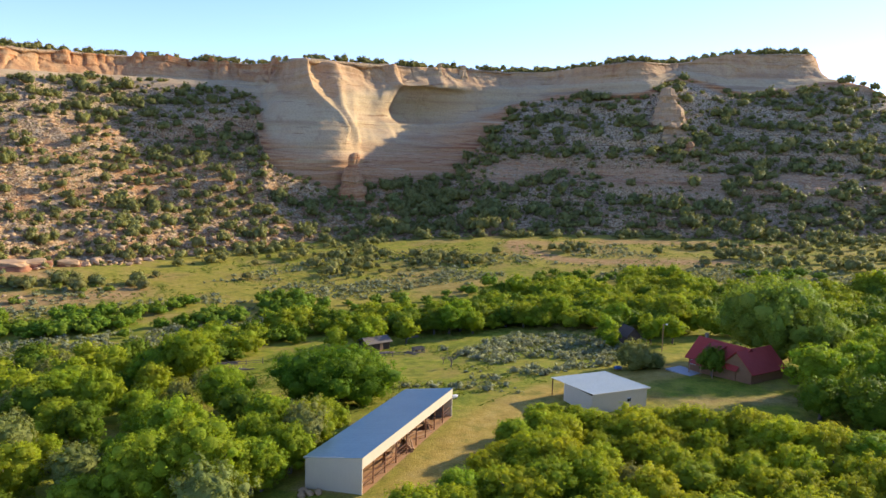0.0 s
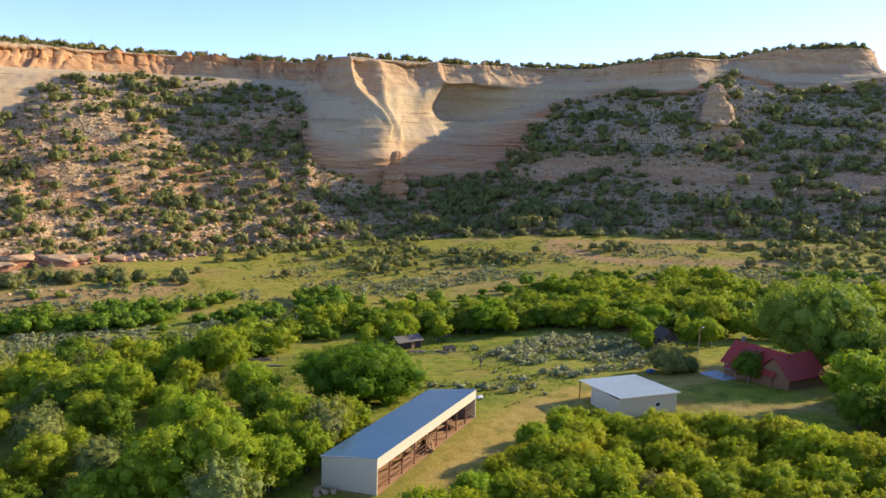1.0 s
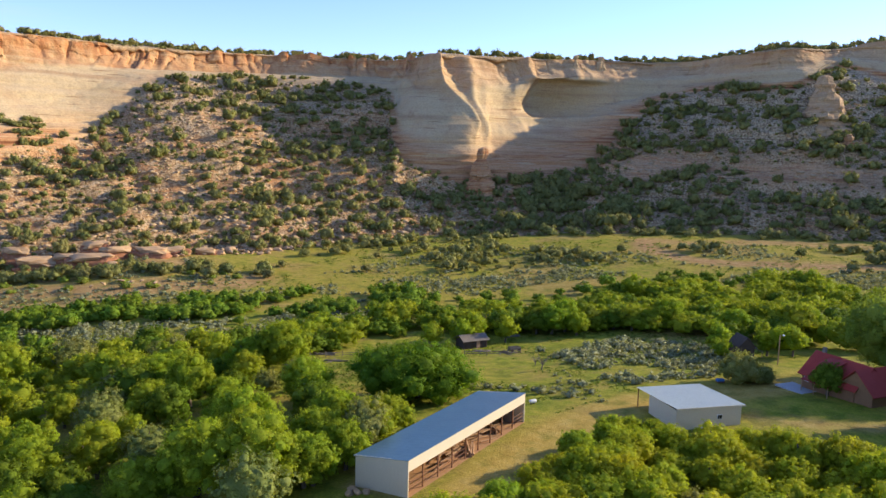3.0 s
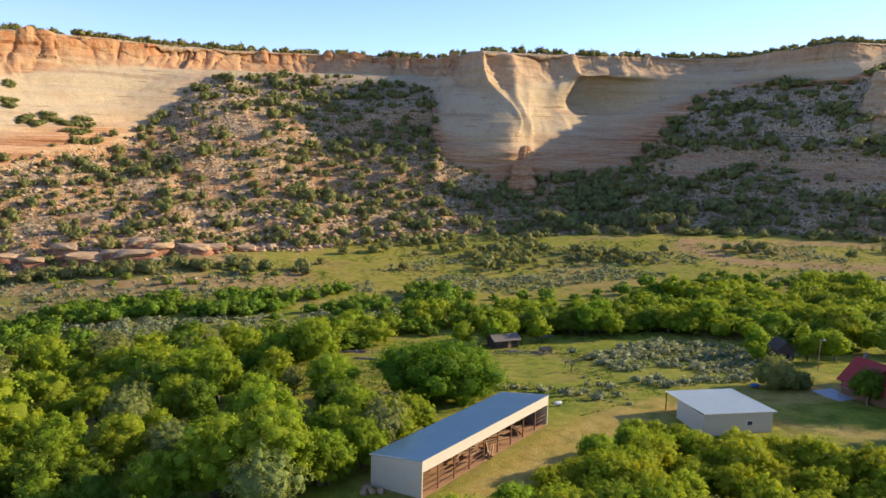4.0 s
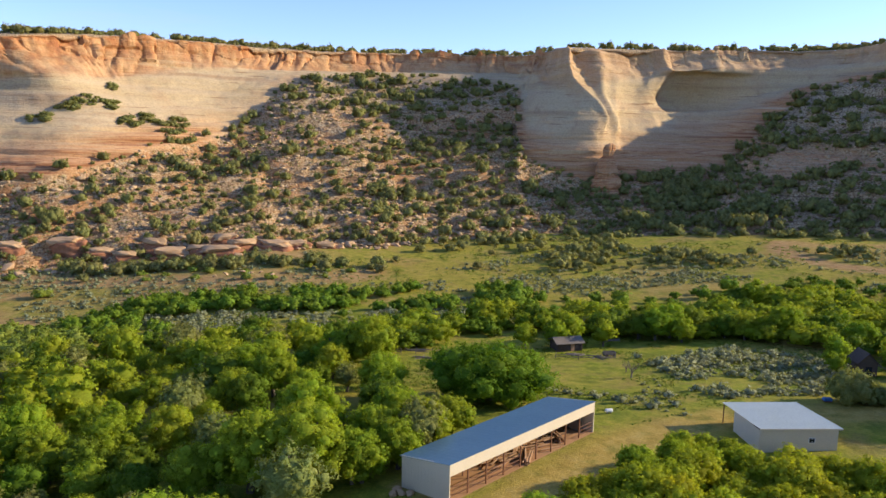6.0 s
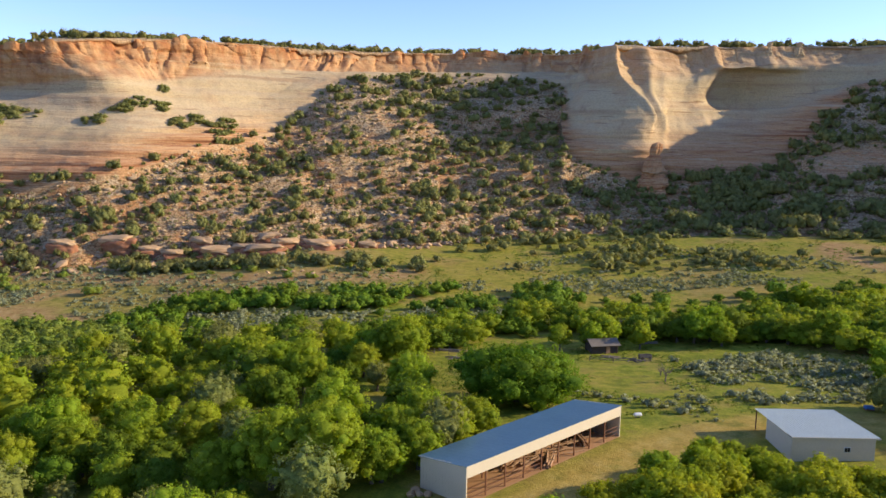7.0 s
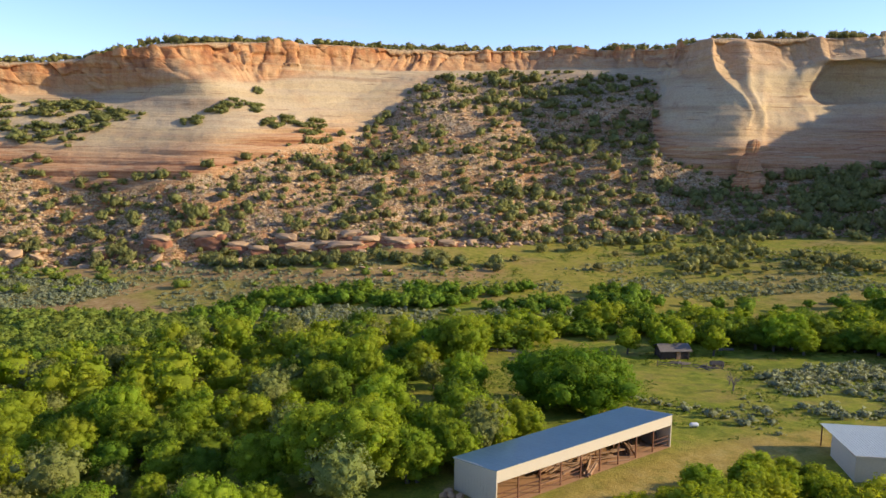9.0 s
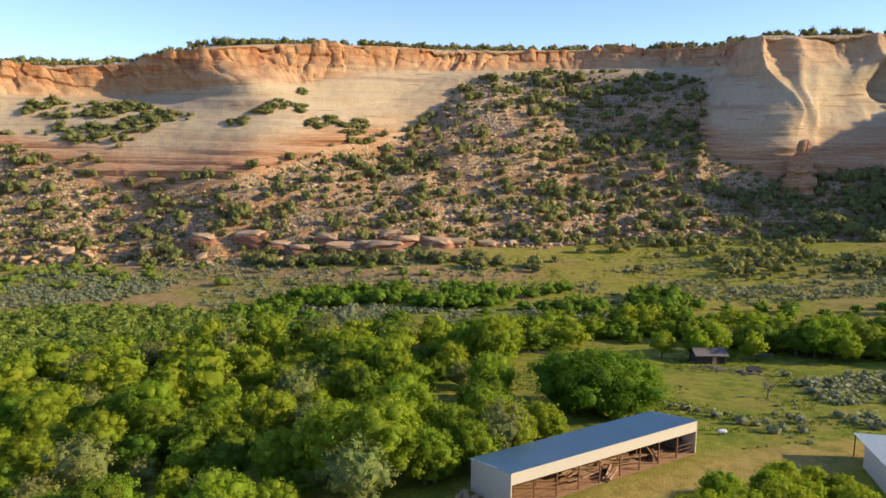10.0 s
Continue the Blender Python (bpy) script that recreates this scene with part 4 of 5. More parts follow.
for x, y, z in on_cliff(16000, 4, 8, 23, 2.5, lambda p: (fbm(p[:, 0] * 0.09, p[:, 1] * 0.09, 0, 3, 67) > -0.08 - 0.2 * smooth(-170, -120, p[:, 0])) & (np.hypot(p[:, 0] + 230, p[:, 1] - 358) > 16)):
    s = 0.3 + 0.85 * r.random() ** 2
    rim_spots.append((x, y, z - 0.3, r.uniform(0, 6.28), s, s * r.uniform(0.85, 1.5), r.integers(9)))
joined("rim_junipers", "dark junipers lining the rim of the mesa", "bushes", rim_spots, JUNI_FAR, JUNIPER)

TOE_STRIP = [(p[0] - 4, p[1]) for p in TOE[7:20]] + [(p[0] + 8, p[1] - 12) for p in TOE[19:6:-1]]
# single junipers on the meadow below the talus
MEADOW_JUNIPERS = [(-159, 133, 1.2), (-128, 200, 1.15), (-136, 165, 1.0), (-112, 205, 1.3), (-120, 222, 1.5), (-150, 190, 0.9), (-105, 190, 1.3), (-168, 150, 0.9),
                   (-180, 118, 1.1), (-176, 172, 1.2), (-60, 250, 1.2), (-20, 262, 1.1), (-35, 285, 0.8), (10, 270, 1.2), (40, 265, 1.3), (60, 280, 1.3), (75, 255, 1.4), (28, 290, 1.2)]
for x, y, s in MEADOW_JUNIPERS:
    JUNI[int(abs(x)) % 5].plant("meadow_juniper", "round dark green juniper standing alone in the grass", "bush", x, y, float(valley(x, y)) - 0.1, x, s, s * 0.95, "junipers on the meadow")

# bushes dotted over the far meadow and along the foot of the slope
dots = []
FAR_MEADOW = [(-190, 120), (-160, 235), (-100, 285), (-50, 315), (30, 335), (130, 340), (150, 240), (60, 235), (-40, 225), (-110, 170), (-150, 110)]
for x, y in scatter(FAR_MEADOW, 5.0, 31, 6000, lambda a, b: (fbm(a * 0.03, b * 0.03, 0, 3, 131) > 0.32 - 0.3 * smooth(0, 80, a)) & (near_line(a, b, FIELD_TRACK) > 8) & (near_line(a, b, FIELD_TRACK_B) > 6)):
    s = 0.4 + 1.2 * r.random() ** 1.5
    dots.append((x, y, float(valley(x, y)) - 0.2, r.uniform(0, 6.28), s, s * r.uniform(0.75, 1.1), r.integers(9)))
for x, y in scatter(TOE_STRIP, 4.6, 33, 4000, lambda a, b: fbm(a * 0.04, b * 0.04, 0, 3, 133) > -0.05):
    s = r.uniform(0.5, 1.5)
    dots.append((x, y, float(valley(x, y)) - 0.2, r.uniform(0, 6.28), s, s * r.uniform(0.75, 1.1), r.integers(9)))
joined("meadow_scrub", "dark green juniper bushes dotted over the far meadow", "bushes", dots, JUNI_FAR, JUNIPER)


# sagebrush
def sage_mesh(seed):
    g = np.random.default_rng(seed)
    c = [(0, 0, 0.35), (0.3, 0.1, 0.3)]
    v1, f1, n1 = core_blobs(g, c, [0.52, 0.4], 0.66, 0.8)
    v2, f2, n2 = leaf_cloud(g, c, [0.5, 0.38], 5, 5, 0.3, 0.85)
    return np.vstack([v1, v2]), np.vstack([f1, f2 + len(v1)]), np.vstack([n1, n2])


SAGE_MESHES = [sage_mesh(200 + i) for i in range(5)]
sage_spots = []
SAGE_FIELDS = [([(-19, 85), (-13, 112), (-6, 114), (13, 107), (21, 98), (20, 80), (8, 65), (-2, 67), (-8, 76)], 1.35, -0.16),
               ([(-185, -30), (-200, 40), (-180, 84), (-150, 110), (-120, 150), (-70, 205), (-50, 190), (-90, 140), (-120, 100), (-125, 70), (-150, -30)], 2.5, 0.04),
               ([(-20, 190), (0, 235), (60, 235), (140, 240), (140, 190), (60, 200)], 2.0, -0.1),
               ([(-140, 110), (-110, 180), (-60, 235), (-40, 215), (-90, 150)], 1.7, -0.2),
               ([(-150, 150), (-130, 220), (-60, 285), (0, 300), (60, 300), (60, 240), (-40, 235), (-100, 190)], 2.3, 0.02),
               ([(-24, 50), (-24, 90), (0, 60), (8, 50)], 2.2, 0.0),
               ([(-156, 33), (-150, 52), (-131, 70), (-110, 92), (-98, 108), (-82, 122), (-72, 112), (-90, 92), (-99, 76), (-101, 63), (-121, 48), (-130, 34)], 1.35, -0.3),
               ([(-290, -60), (-275, -20), (-257, -4), (-230, 14), (-205, 0), (-212, -30), (-215, -60)], 1.5, -0.25),
               ([(-262, 15), (-215, 90), (-200, 130), (-165, 130), (-150, 90), (-185, 30), (-220, -30), (-300, -60), (-295, -20)], 2.4, 0.0)]
for k, (poly, gap, least) in enumerate(SAGE_FIELDS):
    for x, y in scatter(poly, gap, 300 + k, 22000, lambda a, b: (fbm(a * 0.05, b * 0.05, 0, 3, 90 + k) > least) & (near_line(a, b, FIELD_TRACK) > 8) & (near_line(a, b, FIELD_TRACK_B) > 7)):
        s = 0.6 + 1.8 * r.random() ** 1.6
        sage_spots.append((x, y, float(valley(x, y)) - 0.1, r.uniform(0, 6.28), s, s * r.uniform(0.7, 1.0), r.integers(9)))
joined("sagebrush", "grey-green sagebrush on the open flats", "sagebrush", sage_spots, SAGE_MESHES, SAGE)


# low weeds and grass clumps in the meadow
WEED = leaf_material("meadow_weeds", (0.12, 0.16, 0.02), (0.20, 0.235, 0.03), (0.32, 0.30, 0.055), 0.3)
weeds = []
for k, (poly, gap, size) in enumerate((([(-64, 40), (-60, 80), (-36, 112), (0, 124), (50, 118), (60, 60), (34, 52), (12, 60), (-14, 34), (-22, 30)], 0.7, 0.45), ([(4, -20), (2, 40), (10, 60), (30, 66), (20, 54), (13, 30), (10, 0)], 0.9, 0.3),
                                       ([(-185, 105), (-165, 230), (-60, 310), (60, 320), (60, 235), (-40, 225), (-110, 170), (-150, 105)], 2.0, 0.8))):
    for x, y in scatter(poly, gap, 500 + k, 15000, lambda a, c: (fbm(a * 0.1, c * 0.1, 0, 3, 140 + k) > 0.04) & ((near_line(a, c, ROAD) > 5) | (k == 2)) & ((a < 14) | (c > 100) | (k == 2))):
        q = size * r.uniform(0.5, 1.5)
        weeds.append((x, y, float(valley(x, y)) - 0.1 * q, r.uniform(0, 6.28), q, q * r.uniform(0.4, 0.8), r.integers(9)))
WEED_MESHES = [leaf_cloud(np.random.default_rng(600 + i), [(0, 0, 0.2)], [0.8], 5, 4, 0.6, 0.6) for i in range(5)]
joined("meadow_weeds", "low green and straw-coloured weeds in the meadow grass", "weeds", weeds, WEED_MESHES, WEED)


DRY_BRUSH = leaf_material("dry_brush", (0.19, 0.17, 0.07), (0.29, 0.26, 0.115), (0.40, 0.35, 0.17), 0.25)
tufts = []
for x, y, z in on_cliff(40000, TALUS0 + 2, CLIFF_ROWS - 1, 29, 1.8, lambda p: (fbm(p[:, 0] * 0.06, p[:, 1] * 0.06, 0, 3, 79) > -0.2) & (slick_band(p[:, 0], p[:, 1], p[:, 2]) < 0.5)):
    q = r.uniform(0.5, 1.35)
    tufts.append((x, y, z - 0.1, r.uniform(0, 6.28), q, q * r.uniform(0.6, 1.0), r.integers(9)))
joined("slope_brush", "low dry brush and grass tufts between the talus rocks", "brush", tufts, WEED_MESHES, DRY_BRUSH)

# ---- rocks ----
def rock_shape(seed, sub=1, flat=0.7, boxy=True):
    g = np.random.default_rng(seed)
    bm = bmesh.new()
    bmesh.ops.create_icosphere(bm, subdivisions=sub, radius=1)
    v = np.array([tuple(q.co) for q in bm.verts])
    bm.verts.index_update()
    f = np.array([[q.index for q in fc.verts] for fc in bm.faces])
    bm.free()
    v = v * (0.5 + 0.5 / (np.sum(np.abs(v) ** 5, axis=1) ** 0.2))[:, None] if boxy else v
    for _ in range(7):  # flat broken sides
        d = g.normal(size=3)
        d /= np.linalg.norm(d)
        over = np.clip(v @ d - g.uniform(0.45, 0.8), 0, None)
        v = v - over[:, None] * d
    v = v * (1 + 0.12 * vnoise(v[:, 0] * 2.2 + seed, v[:, 1] * 2.2, v[:, 2] * 2.2, seed)[:, None])
    v[:, 2] *= flat
    return v, f


ROCKS = [rock_shape(400 + i, 1, 0.6) for i in range(6)]
BIG_ROCKS = [mesh_from("boulder", *rock_shape(420 + i, 3, 0.55), BOULDER, False) for i in range(6)]
rubble = []
for x, y, z in on_cliff(34000, TALUS0, CLIFF_ROWS - 1, 24, 1.5, lambda p: fbm(p[:, 0] * 0.04, p[:, 1] * 0.04, 0, 3, 71) > -0.12):
    s = 0.3 + 1.4 * r.random() ** 3
    rubble.append((x, y, z, r.uniform(0, 6.28), s, s, r.integers(9)))
for x, y, z in on_cliff(9000, TALUS0 + 4, CLIFF_ROWS - 1, 26, 3.0, lambda p: fbm(p[:, 0] * 0.035, p[:, 1] * 0.035, 0, 3, 73) > 0.02):
    s = 0.9 + 1.7 * r.random() ** 2
    rubble.append((x, y, z - 0.15 * s, r.uniform(0, 6.28), s * 1.2, s * 0.8, r.integers(9)))
for x, y, z in on_cliff(16000, TALUS0 + 20, CLIFF_ROWS - 1, 27, 2.2, lambda p: near_line(p[:, 0], p[:, 1], [(-214, 190), (-190, 240), (-158, 282)]) < 24):
    s = 0.7 + 1.7 * r.random() ** 2.5
    rubble.append((x, y, z - 0.1 * s, r.uniform(0, 6.28), s * 1.25, s, r.integers(9)))
joined("rubble", "broken tan sandstone blocks strewn over the talus", "rocks", rubble, ROCKS, RUBBLE)
LEDGE = [(-300, -20), (-262, 18), (-235, 60), (-214, 92), (-205, 125), (-200, 160), (-185, 205)]
for i in range(110):
    t = r.random() ** 0.8 * (len(LEDGE) - 1)
    k = min(int(t), len(LEDGE) - 2)
    x = LEDGE[k][0] + (LEDGE[k + 1][0] - LEDGE[k][0]) * (t - k) - abs(r.normal(0, 9)) + 2
    y = LEDGE[k][1] + (LEDGE[k + 1][1] - LEDGE[k][1]) * (t - k) + r.normal(0, 3)
    d = (CLIFF[TALUS0:, :, 0] - x) ** 2 + (CLIFF[TALUS0:, :, 1] - y) ** 2
    z = max(float(CLIFF[TALUS0:].reshape(-1, 3)[d.argmin(), 2]), float(valley(x, y)))
    s = 0.8 + 1.9 * r.random() ** 2
    ob = new("boulder", BIG_ROCKS[r.integers(6)])
    ob.matrix_basis = Matrix.LocRotScale((x, y, z + 0.25 * s), Euler((r.normal(0, 0.15), r.normal(0, 0.15), r.uniform(0, 6.28))), (s * r.uniform(1, 1.6), s, s * r.uniform(0.7, 1.1)))
    tagged(ob, "large tan sandstone boulder at the foot of the slope", "boulder", "boulders along the ledge")


PILES = [((-312, -40), (-303, -8), 16, 1.6, 3.6), ((-208, 138), (-192, 176), 38, 0.9, 2.1), ((-276, 8), (-262, 26), 8, 1.2, 2.2), ((-182, 68), (-166, 104), 6, 0.7, 1.2)]
for (ax, ay), (bx, by), count, small, large in PILES:  # heaps of fallen blocks
    for i in range(count):
        t = r.random()
        x, y = ax + (bx - ax) * t + r.normal(0, 3.5), ay + (by - ay) * t + r.normal(0, 3.5)
        d = (CLIFF[TALUS0:, :, 0] - x) ** 2 + (CLIFF[TALUS0:, :, 1] - y) ** 2
        z = max(float(CLIFF[TALUS0:].reshape(-1, 3)[d.argmin(), 2]), float(valley(x, y)))
        s = small + (large - small) * r.random() ** 1.5
        ob = new("boulder", BIG_ROCKS[r.integers(6)])
        ob.matrix_basis = Matrix.LocRotScale((x, y, z + 0.25 * s), Euler((r.normal(0, 0.3), r.normal(0, 0.3), r.uniform(0, 6.28))), (s * r.uniform(1, 1.5), s, s * r.uniform(0.8, 1.2)))
        tagged(ob, "pale broken sandstone block heaped below the slope", "boulder", "boulders along the ledge")


RED_STONE = mottled("red_sandstone", (0.28, 0.105, 0.05), (0.42, 0.20, 0.10), 0.8, 0.9, 0.9)


def ledge_mesh(name, seed, flat, lift, spread, mat):
    """A broken rock bed: square-sided, split by upright cracks into stepped blocks."""
    rv, rf = rock_shape(seed, 4, 1.0)
    rv = np.sign(rv) * np.abs(rv) ** 0.7
    crack = lattice(np.floor(rv[:, 0] * 2.1 + 0.4 * seed).astype(np.int64), np.floor(rv[:, 1] * 2.1).astype(np.int64), np.floor(rv[:, 2] * 2.4).astype(np.int64), seed)
    rv = rv * (1 + 0.13 * crack + 0.10 * vnoise(rv[:, 0] * 5, rv[:, 1] * 5, rv[:, 2] * 7, seed))[:, None]
    rv = rv * np.array([spread, spread * 0.75, flat])
    rv[:, 2] += lift
    return mesh_from(name, rv, rf, mat, False)


LEDGE_TOPS = [ledge_mesh("slab", 700 + i, 0.30, 0.68, 0.98, BOULDER) for i in range(5)]
LEDGE_BASES = [ledge_mesh("base", 720 + i, 0.66, 0.10, 1.12, RED_STONE) for i in range(5)]
SLABS = [(-217, 97, 7.4, 5.0), (-216, 108, 5.2, 4.6), (-209, 118, 6.0, 4.4), (-208, 130, 4.4, 4.0), (-232, 84, 6.2, 4.6), (-226, 92, 4.4, 4.2), (-242, 70, 4.2, 3.8), (-252, 64, 5.0, 4.0), (-262, 55, 6.2, 4.4), (-204, 141, 3.6, 3.4), (-224, 104, 4.6, 5.4), (-240, 82, 4.8, 5.2), (-272, 36, 5.0, 4.2), (-283, 18, 5.6, 4.4)]
for k, (x, y, w, h) in enumerate(SLABS):
    d = (CLIFF[TALUS0:, :, 0] - x) ** 2 + (CLIFF[TALUS0:, :, 1] - y) ** 2
    z = max(float(CLIFF[TALUS0:].reshape(-1, 3)[d.argmin(), 2]), float(valley(x, y))) - 1.5
    ob = thing("rock_ledge", "tan slab of rock capping a red undercut ledge", "rock ledge", Matrix.LocRotScale((x, y, z), Euler((0, 0, radians(58 + 16 * math.sin(k * 2.1)))), (w * 1.1, w * 0.9, h * 1.3)), "rock ledges along the toe")
    part("slab", LEDGE_TOPS[k % 5], ob)
    part("base", LEDGE_BASES[(k * 2) % 5], ob, "red layered rock")
for k in range(46):
    t = k / 45
    x, y = -234 + 66 * t + r.normal(0, 4.5), 48 + 88 * t + r.normal(0, 4.5)
    s = r.uniform(0.8, 1.6)
    JUNI[k % 5].plant("toe_bush", "large olive-green bush before the rock ledges", "bush", x, y, float(valley(x, y)) - 0.2, k, s, s, "bushes along the toe")


def pinnacle(name, label, x, y, z0, z1, r0, r1, seed, foot=0.0, lean=(0, 0), power=1.4):
    """A weathered buttress of layered rock: broad base, necked layers, blocky head."""
    rows, cols = 44, 36
    t = np.linspace(0, 1, rows)[:, None]
    a = np.linspace(0, 2 * math.pi, cols, endpoint=False)[None, :]
    z = z0 + (z1 - z0) * t + 0 * a
    ca, sa = np.cos(a), np.sin(a)
    rad = r1 + (r0 - r1) * (1 - t) ** power + 0 * a
    rad = rad * (1 + 0.34 * vnoise(ca * 1.2 + seed, sa * 1.2, z * 0.05, seed) + 0.20 * vnoise(ca * 2.6, sa * 2.6, z * 0.12, seed + 1) + 0.10 * vnoise(ca * 6, sa * 6, z * 0.5, seed + 3))
    layer = lattice(np.floor(z / 2.6 + 0.4 * vnoise(ca * 1.5, sa * 1.5, z * 0.1, seed + 5)).astype(np.int64), np.int64(seed), np.int64(1), 9)
    rad = rad * (1 + 0.16 * layer * smooth(0.15, 0.5, t)) * (1 - 0.35 * np.exp(-((t - 0.82) / 0.05) ** 2))
    rad[-1] *= 0.35
    v = np.stack([x + lean[0] * t + rad * ca, y + lean[1] * t + rad * sa, z], 2).reshape(-1, 3)
    i = (np.arange(rows - 1)[:, None] * cols + np.arange(cols)[None, :]).ravel()
    k = (np.arange(rows - 1)[:, None] * cols + (np.arange(cols)[None, :] + 1) % cols).ravel()
    f = np.stack([i, k, k + cols, i + cols], 1).tolist()
    f.append(tuple((rows - 1) * cols + k for k in range(cols)))
    me = mesh_from(name, v.tolist(), f, ROCK, False)
    for nm, val in (("cap", 0.1), ("foot", foot), ("talus", 0.0), ("pale", 0.0)):
        float_attribute(me, nm, np.full(len(v), val))
    return tagged(new(name, me), label, "rock pinnacle")


pinnacle("rock_pinnacle", "broad tan sandstone pinnacle rising from the talus", -6, 434, 42, 91, 22, 3.0, 3, 0.35, (-1, 4), 0.95)
pinnacle("rock_spur", "low orange spur of rock below the pinnacle", 11, 414, 34, 56, 11, 2.0, 17, 0.9)
pinnacle("rock_outcrop", "pointed orange sandstone outcrop at the foot of the buttress", -174, 314, 6, 43, 11.5, 2.2, 8, 1.0, (3, 6), 1.0)
pinnacle("hoodoo", "small pale hoodoo on the rim of the alcove", -160, 470, 92, 110.5, 6.5, 2.0, 12)
pinnacle("hoodoo", "small pale hoodoo on the rim of the alcove", -172, 452, 92, 110, 5.5, 1.6, 14)

# ---- buildings ----
CREAM_STEEL = mottled("cream_steel", (0.66, 0.56, 0.385), (0.72, 0.62, 0.44), 0.8, 0.55, 0.05)
ROOF_STEEL = mottled("blue_grey_roof", (0.09, 0.19, 0.26), (0.145, 0.265, 0.335), 0.25, 0.34, 0.05, 0.4)
PALE_ROOF = mottled("pale_roof", (0.50, 0.55, 0.47), (0.61, 0.65, 0.56), 0.4, 0.55, 0.05, 0.15)
RUST = mottled("rusty_steel", (0.16, 0.07, 0.035), (0.26, 0.12, 0.06), 3.0, 0.8, 0.2)
TIMBER = mottled("weathered_timber", (0.36, 0.19, 0.09), (0.55, 0.36, 0.21), 2.0, 0.9, 0.4)
DARK_TIMBER = mottled("dark_timber", (0.07, 0.05, 0.035), (0.13, 0.095, 0.07), 2.0, 0.9, 0.4)
LOG_WALL = mottled("log_wall", (0.22, 0.11, 0.05), (0.32, 0.17, 0.08), 2.0, 0.8, 0.3)
GREY_SHAKE = mottled("grey_shakes", (0.16, 0.13, 0.10), (0.28, 0.24, 0.19), 1.5, 0.95, 0.6, 0.0, 0.08)
RED_ROOF = mottled("red_roof", (0.33, 0.04, 0.03), (0.44, 0.07, 0.05), 0.7, 0.6, 0.1, 0.0, 0.15)
CONCRETE = mottled("concrete", (0.42, 0.41, 0.39), (0.52, 0.51, 0.49), 0.8, 0.9, 0.1)
DARK_GLASS_DOORWAY = mottled("glass_and_doorway_dark", (0.02, 0.025, 0.03), (0.03, 0.035, 0.04), 1.0, 0.1, 0.0)
EARTH = mottled("orange_earth", (0.46, 0.22, 0.09), (0.56, 0.33, 0.16), 0.9, 0.95, 0.5)
WHITE_PAINT = mottled("white_paint", (0.72, 0.72, 0.70), (0.80, 0.80, 0.78), 1.0, 0.5, 0.05)
BLUE_TARP = mottled("blue_tarp", (0.05, 0.14, 0.32), (0.08, 0.20, 0.42), 2.0, 0.6, 0.2)


def ribbed_sheet(name, width, length, mat, ribs=4, rib_h=0.04):
    """A roof sheet: width along x, length along y, with raised ribs."""
    xs, zs = [], []
    step = width / ribs
    for i in range(ribs):
        for dx, dz in ((0, 0), (step * 0.78, 0), (step * 0.84, rib_h), (step * 0.94, rib_h)):
            xs.append(i * step + dx)
            zs.append(dz)
    xs.append(width)
    zs.append(0)
    v = [(x, y, z) for y in (0, length) for x, z in zip(xs, zs)] + [(x, y, z - 0.03) for y in (0, length) for x, z in zip(xs, zs)]
    n = len(xs)
    f = []
    for i in range(n - 1):
        f.append((i, i + 1, n + i + 1, n + i))
        f.append((2 * n + i, 3 * n + i, 3 * n + i + 1, 2 * n + i + 1))
        f.append((i, 2 * n + i, 2 * n + i + 1, i + 1))
        f.append((n + i, n + i + 1, 3 * n + i + 1, 3 * n + i))
    f += [(0, n, 3 * n, 2 * n), (n - 1, 3 * n - 1, 4 * n - 1, 2 * n - 1)]
    return mesh_from(name, v, f, mat)


def tube(name, p, q, r, mat, sides=8):
    V, Fc = [], []
    limb(V, Fc, p, q, r, r, sides)
    Fc += [tuple(range(sides)), tuple(range(2 * sides - 1, sides - 1, -1))]
    return mesh_from(name, np.vstack(V).tolist(), Fc, mat)


# long open-fronted shed: front line on x = 0 from y = 0 to 33
SHED_L, SHED_W, SHED_H, SHED_B = 33.0, 8.5, 4.9, 3.5
shed = thing("open_shed", "long open-fronted cream steel shed with a blue-grey roof", "shed")
pitch = math.atan2(SHED_H - SHED_B, SHED_W)
run = math.hypot(SHED_W + 0.45, (SHED_H - SHED_B) * (SHED_W + 0.45) / SHED_W)
sheet = ribbed_sheet("roof_sheet", SHED_L / 11 + 0.05, run, ROOF_STEEL, 3, 0.008)
for i in range(11):
    y = -0.25 + i * (SHED_L + 0.5) / 11
    part("roof_sheet", sheet, shed, m=Matrix.Translation((0.2, y, SHED_H + 0.08)) @ Matrix.Rotation(-pitch, 4, "Y") @ pose(0, 0, 0, 0, 0, 90) @ Matrix.Diagonal((1.013, 1, 1, 1)))
wall_outline = [(0, -0.6), (0, SHED_H), (-SHED_W, SHED_B), (-SHED_W, -2.0)]
part("end_wall", prism("end_wall", wall_outline, 0.12, CREAM_STEEL), shed)
part("end_wall", prism("end_wall", wall_outline, 0.12, CREAM_STEEL), shed, m=Matrix.Translation((0, SHED_L - 0.12, 0)))
part("back_wall", box("back_wall", (0.1, SHED_L - 0.26, SHED_B + 1.9), CREAM_STEEL, (-SHED_W + 0.06, SHED_L / 2, -2.0)), shed)
part("fascia", box("fascia", (0.1, SHED_L + 0.1, 1.55), CREAM_STEEL, (0.07, SHED_L / 2, SHED_H - 1.55)), shed, "cream steel fascia")
part("fascia_trim", box("fascia_trim", (0.14, SHED_L + 0.14, 0.14), CREAM_STEEL, (0.10, SHED_L / 2, SHED_H - 0.12)), shed)
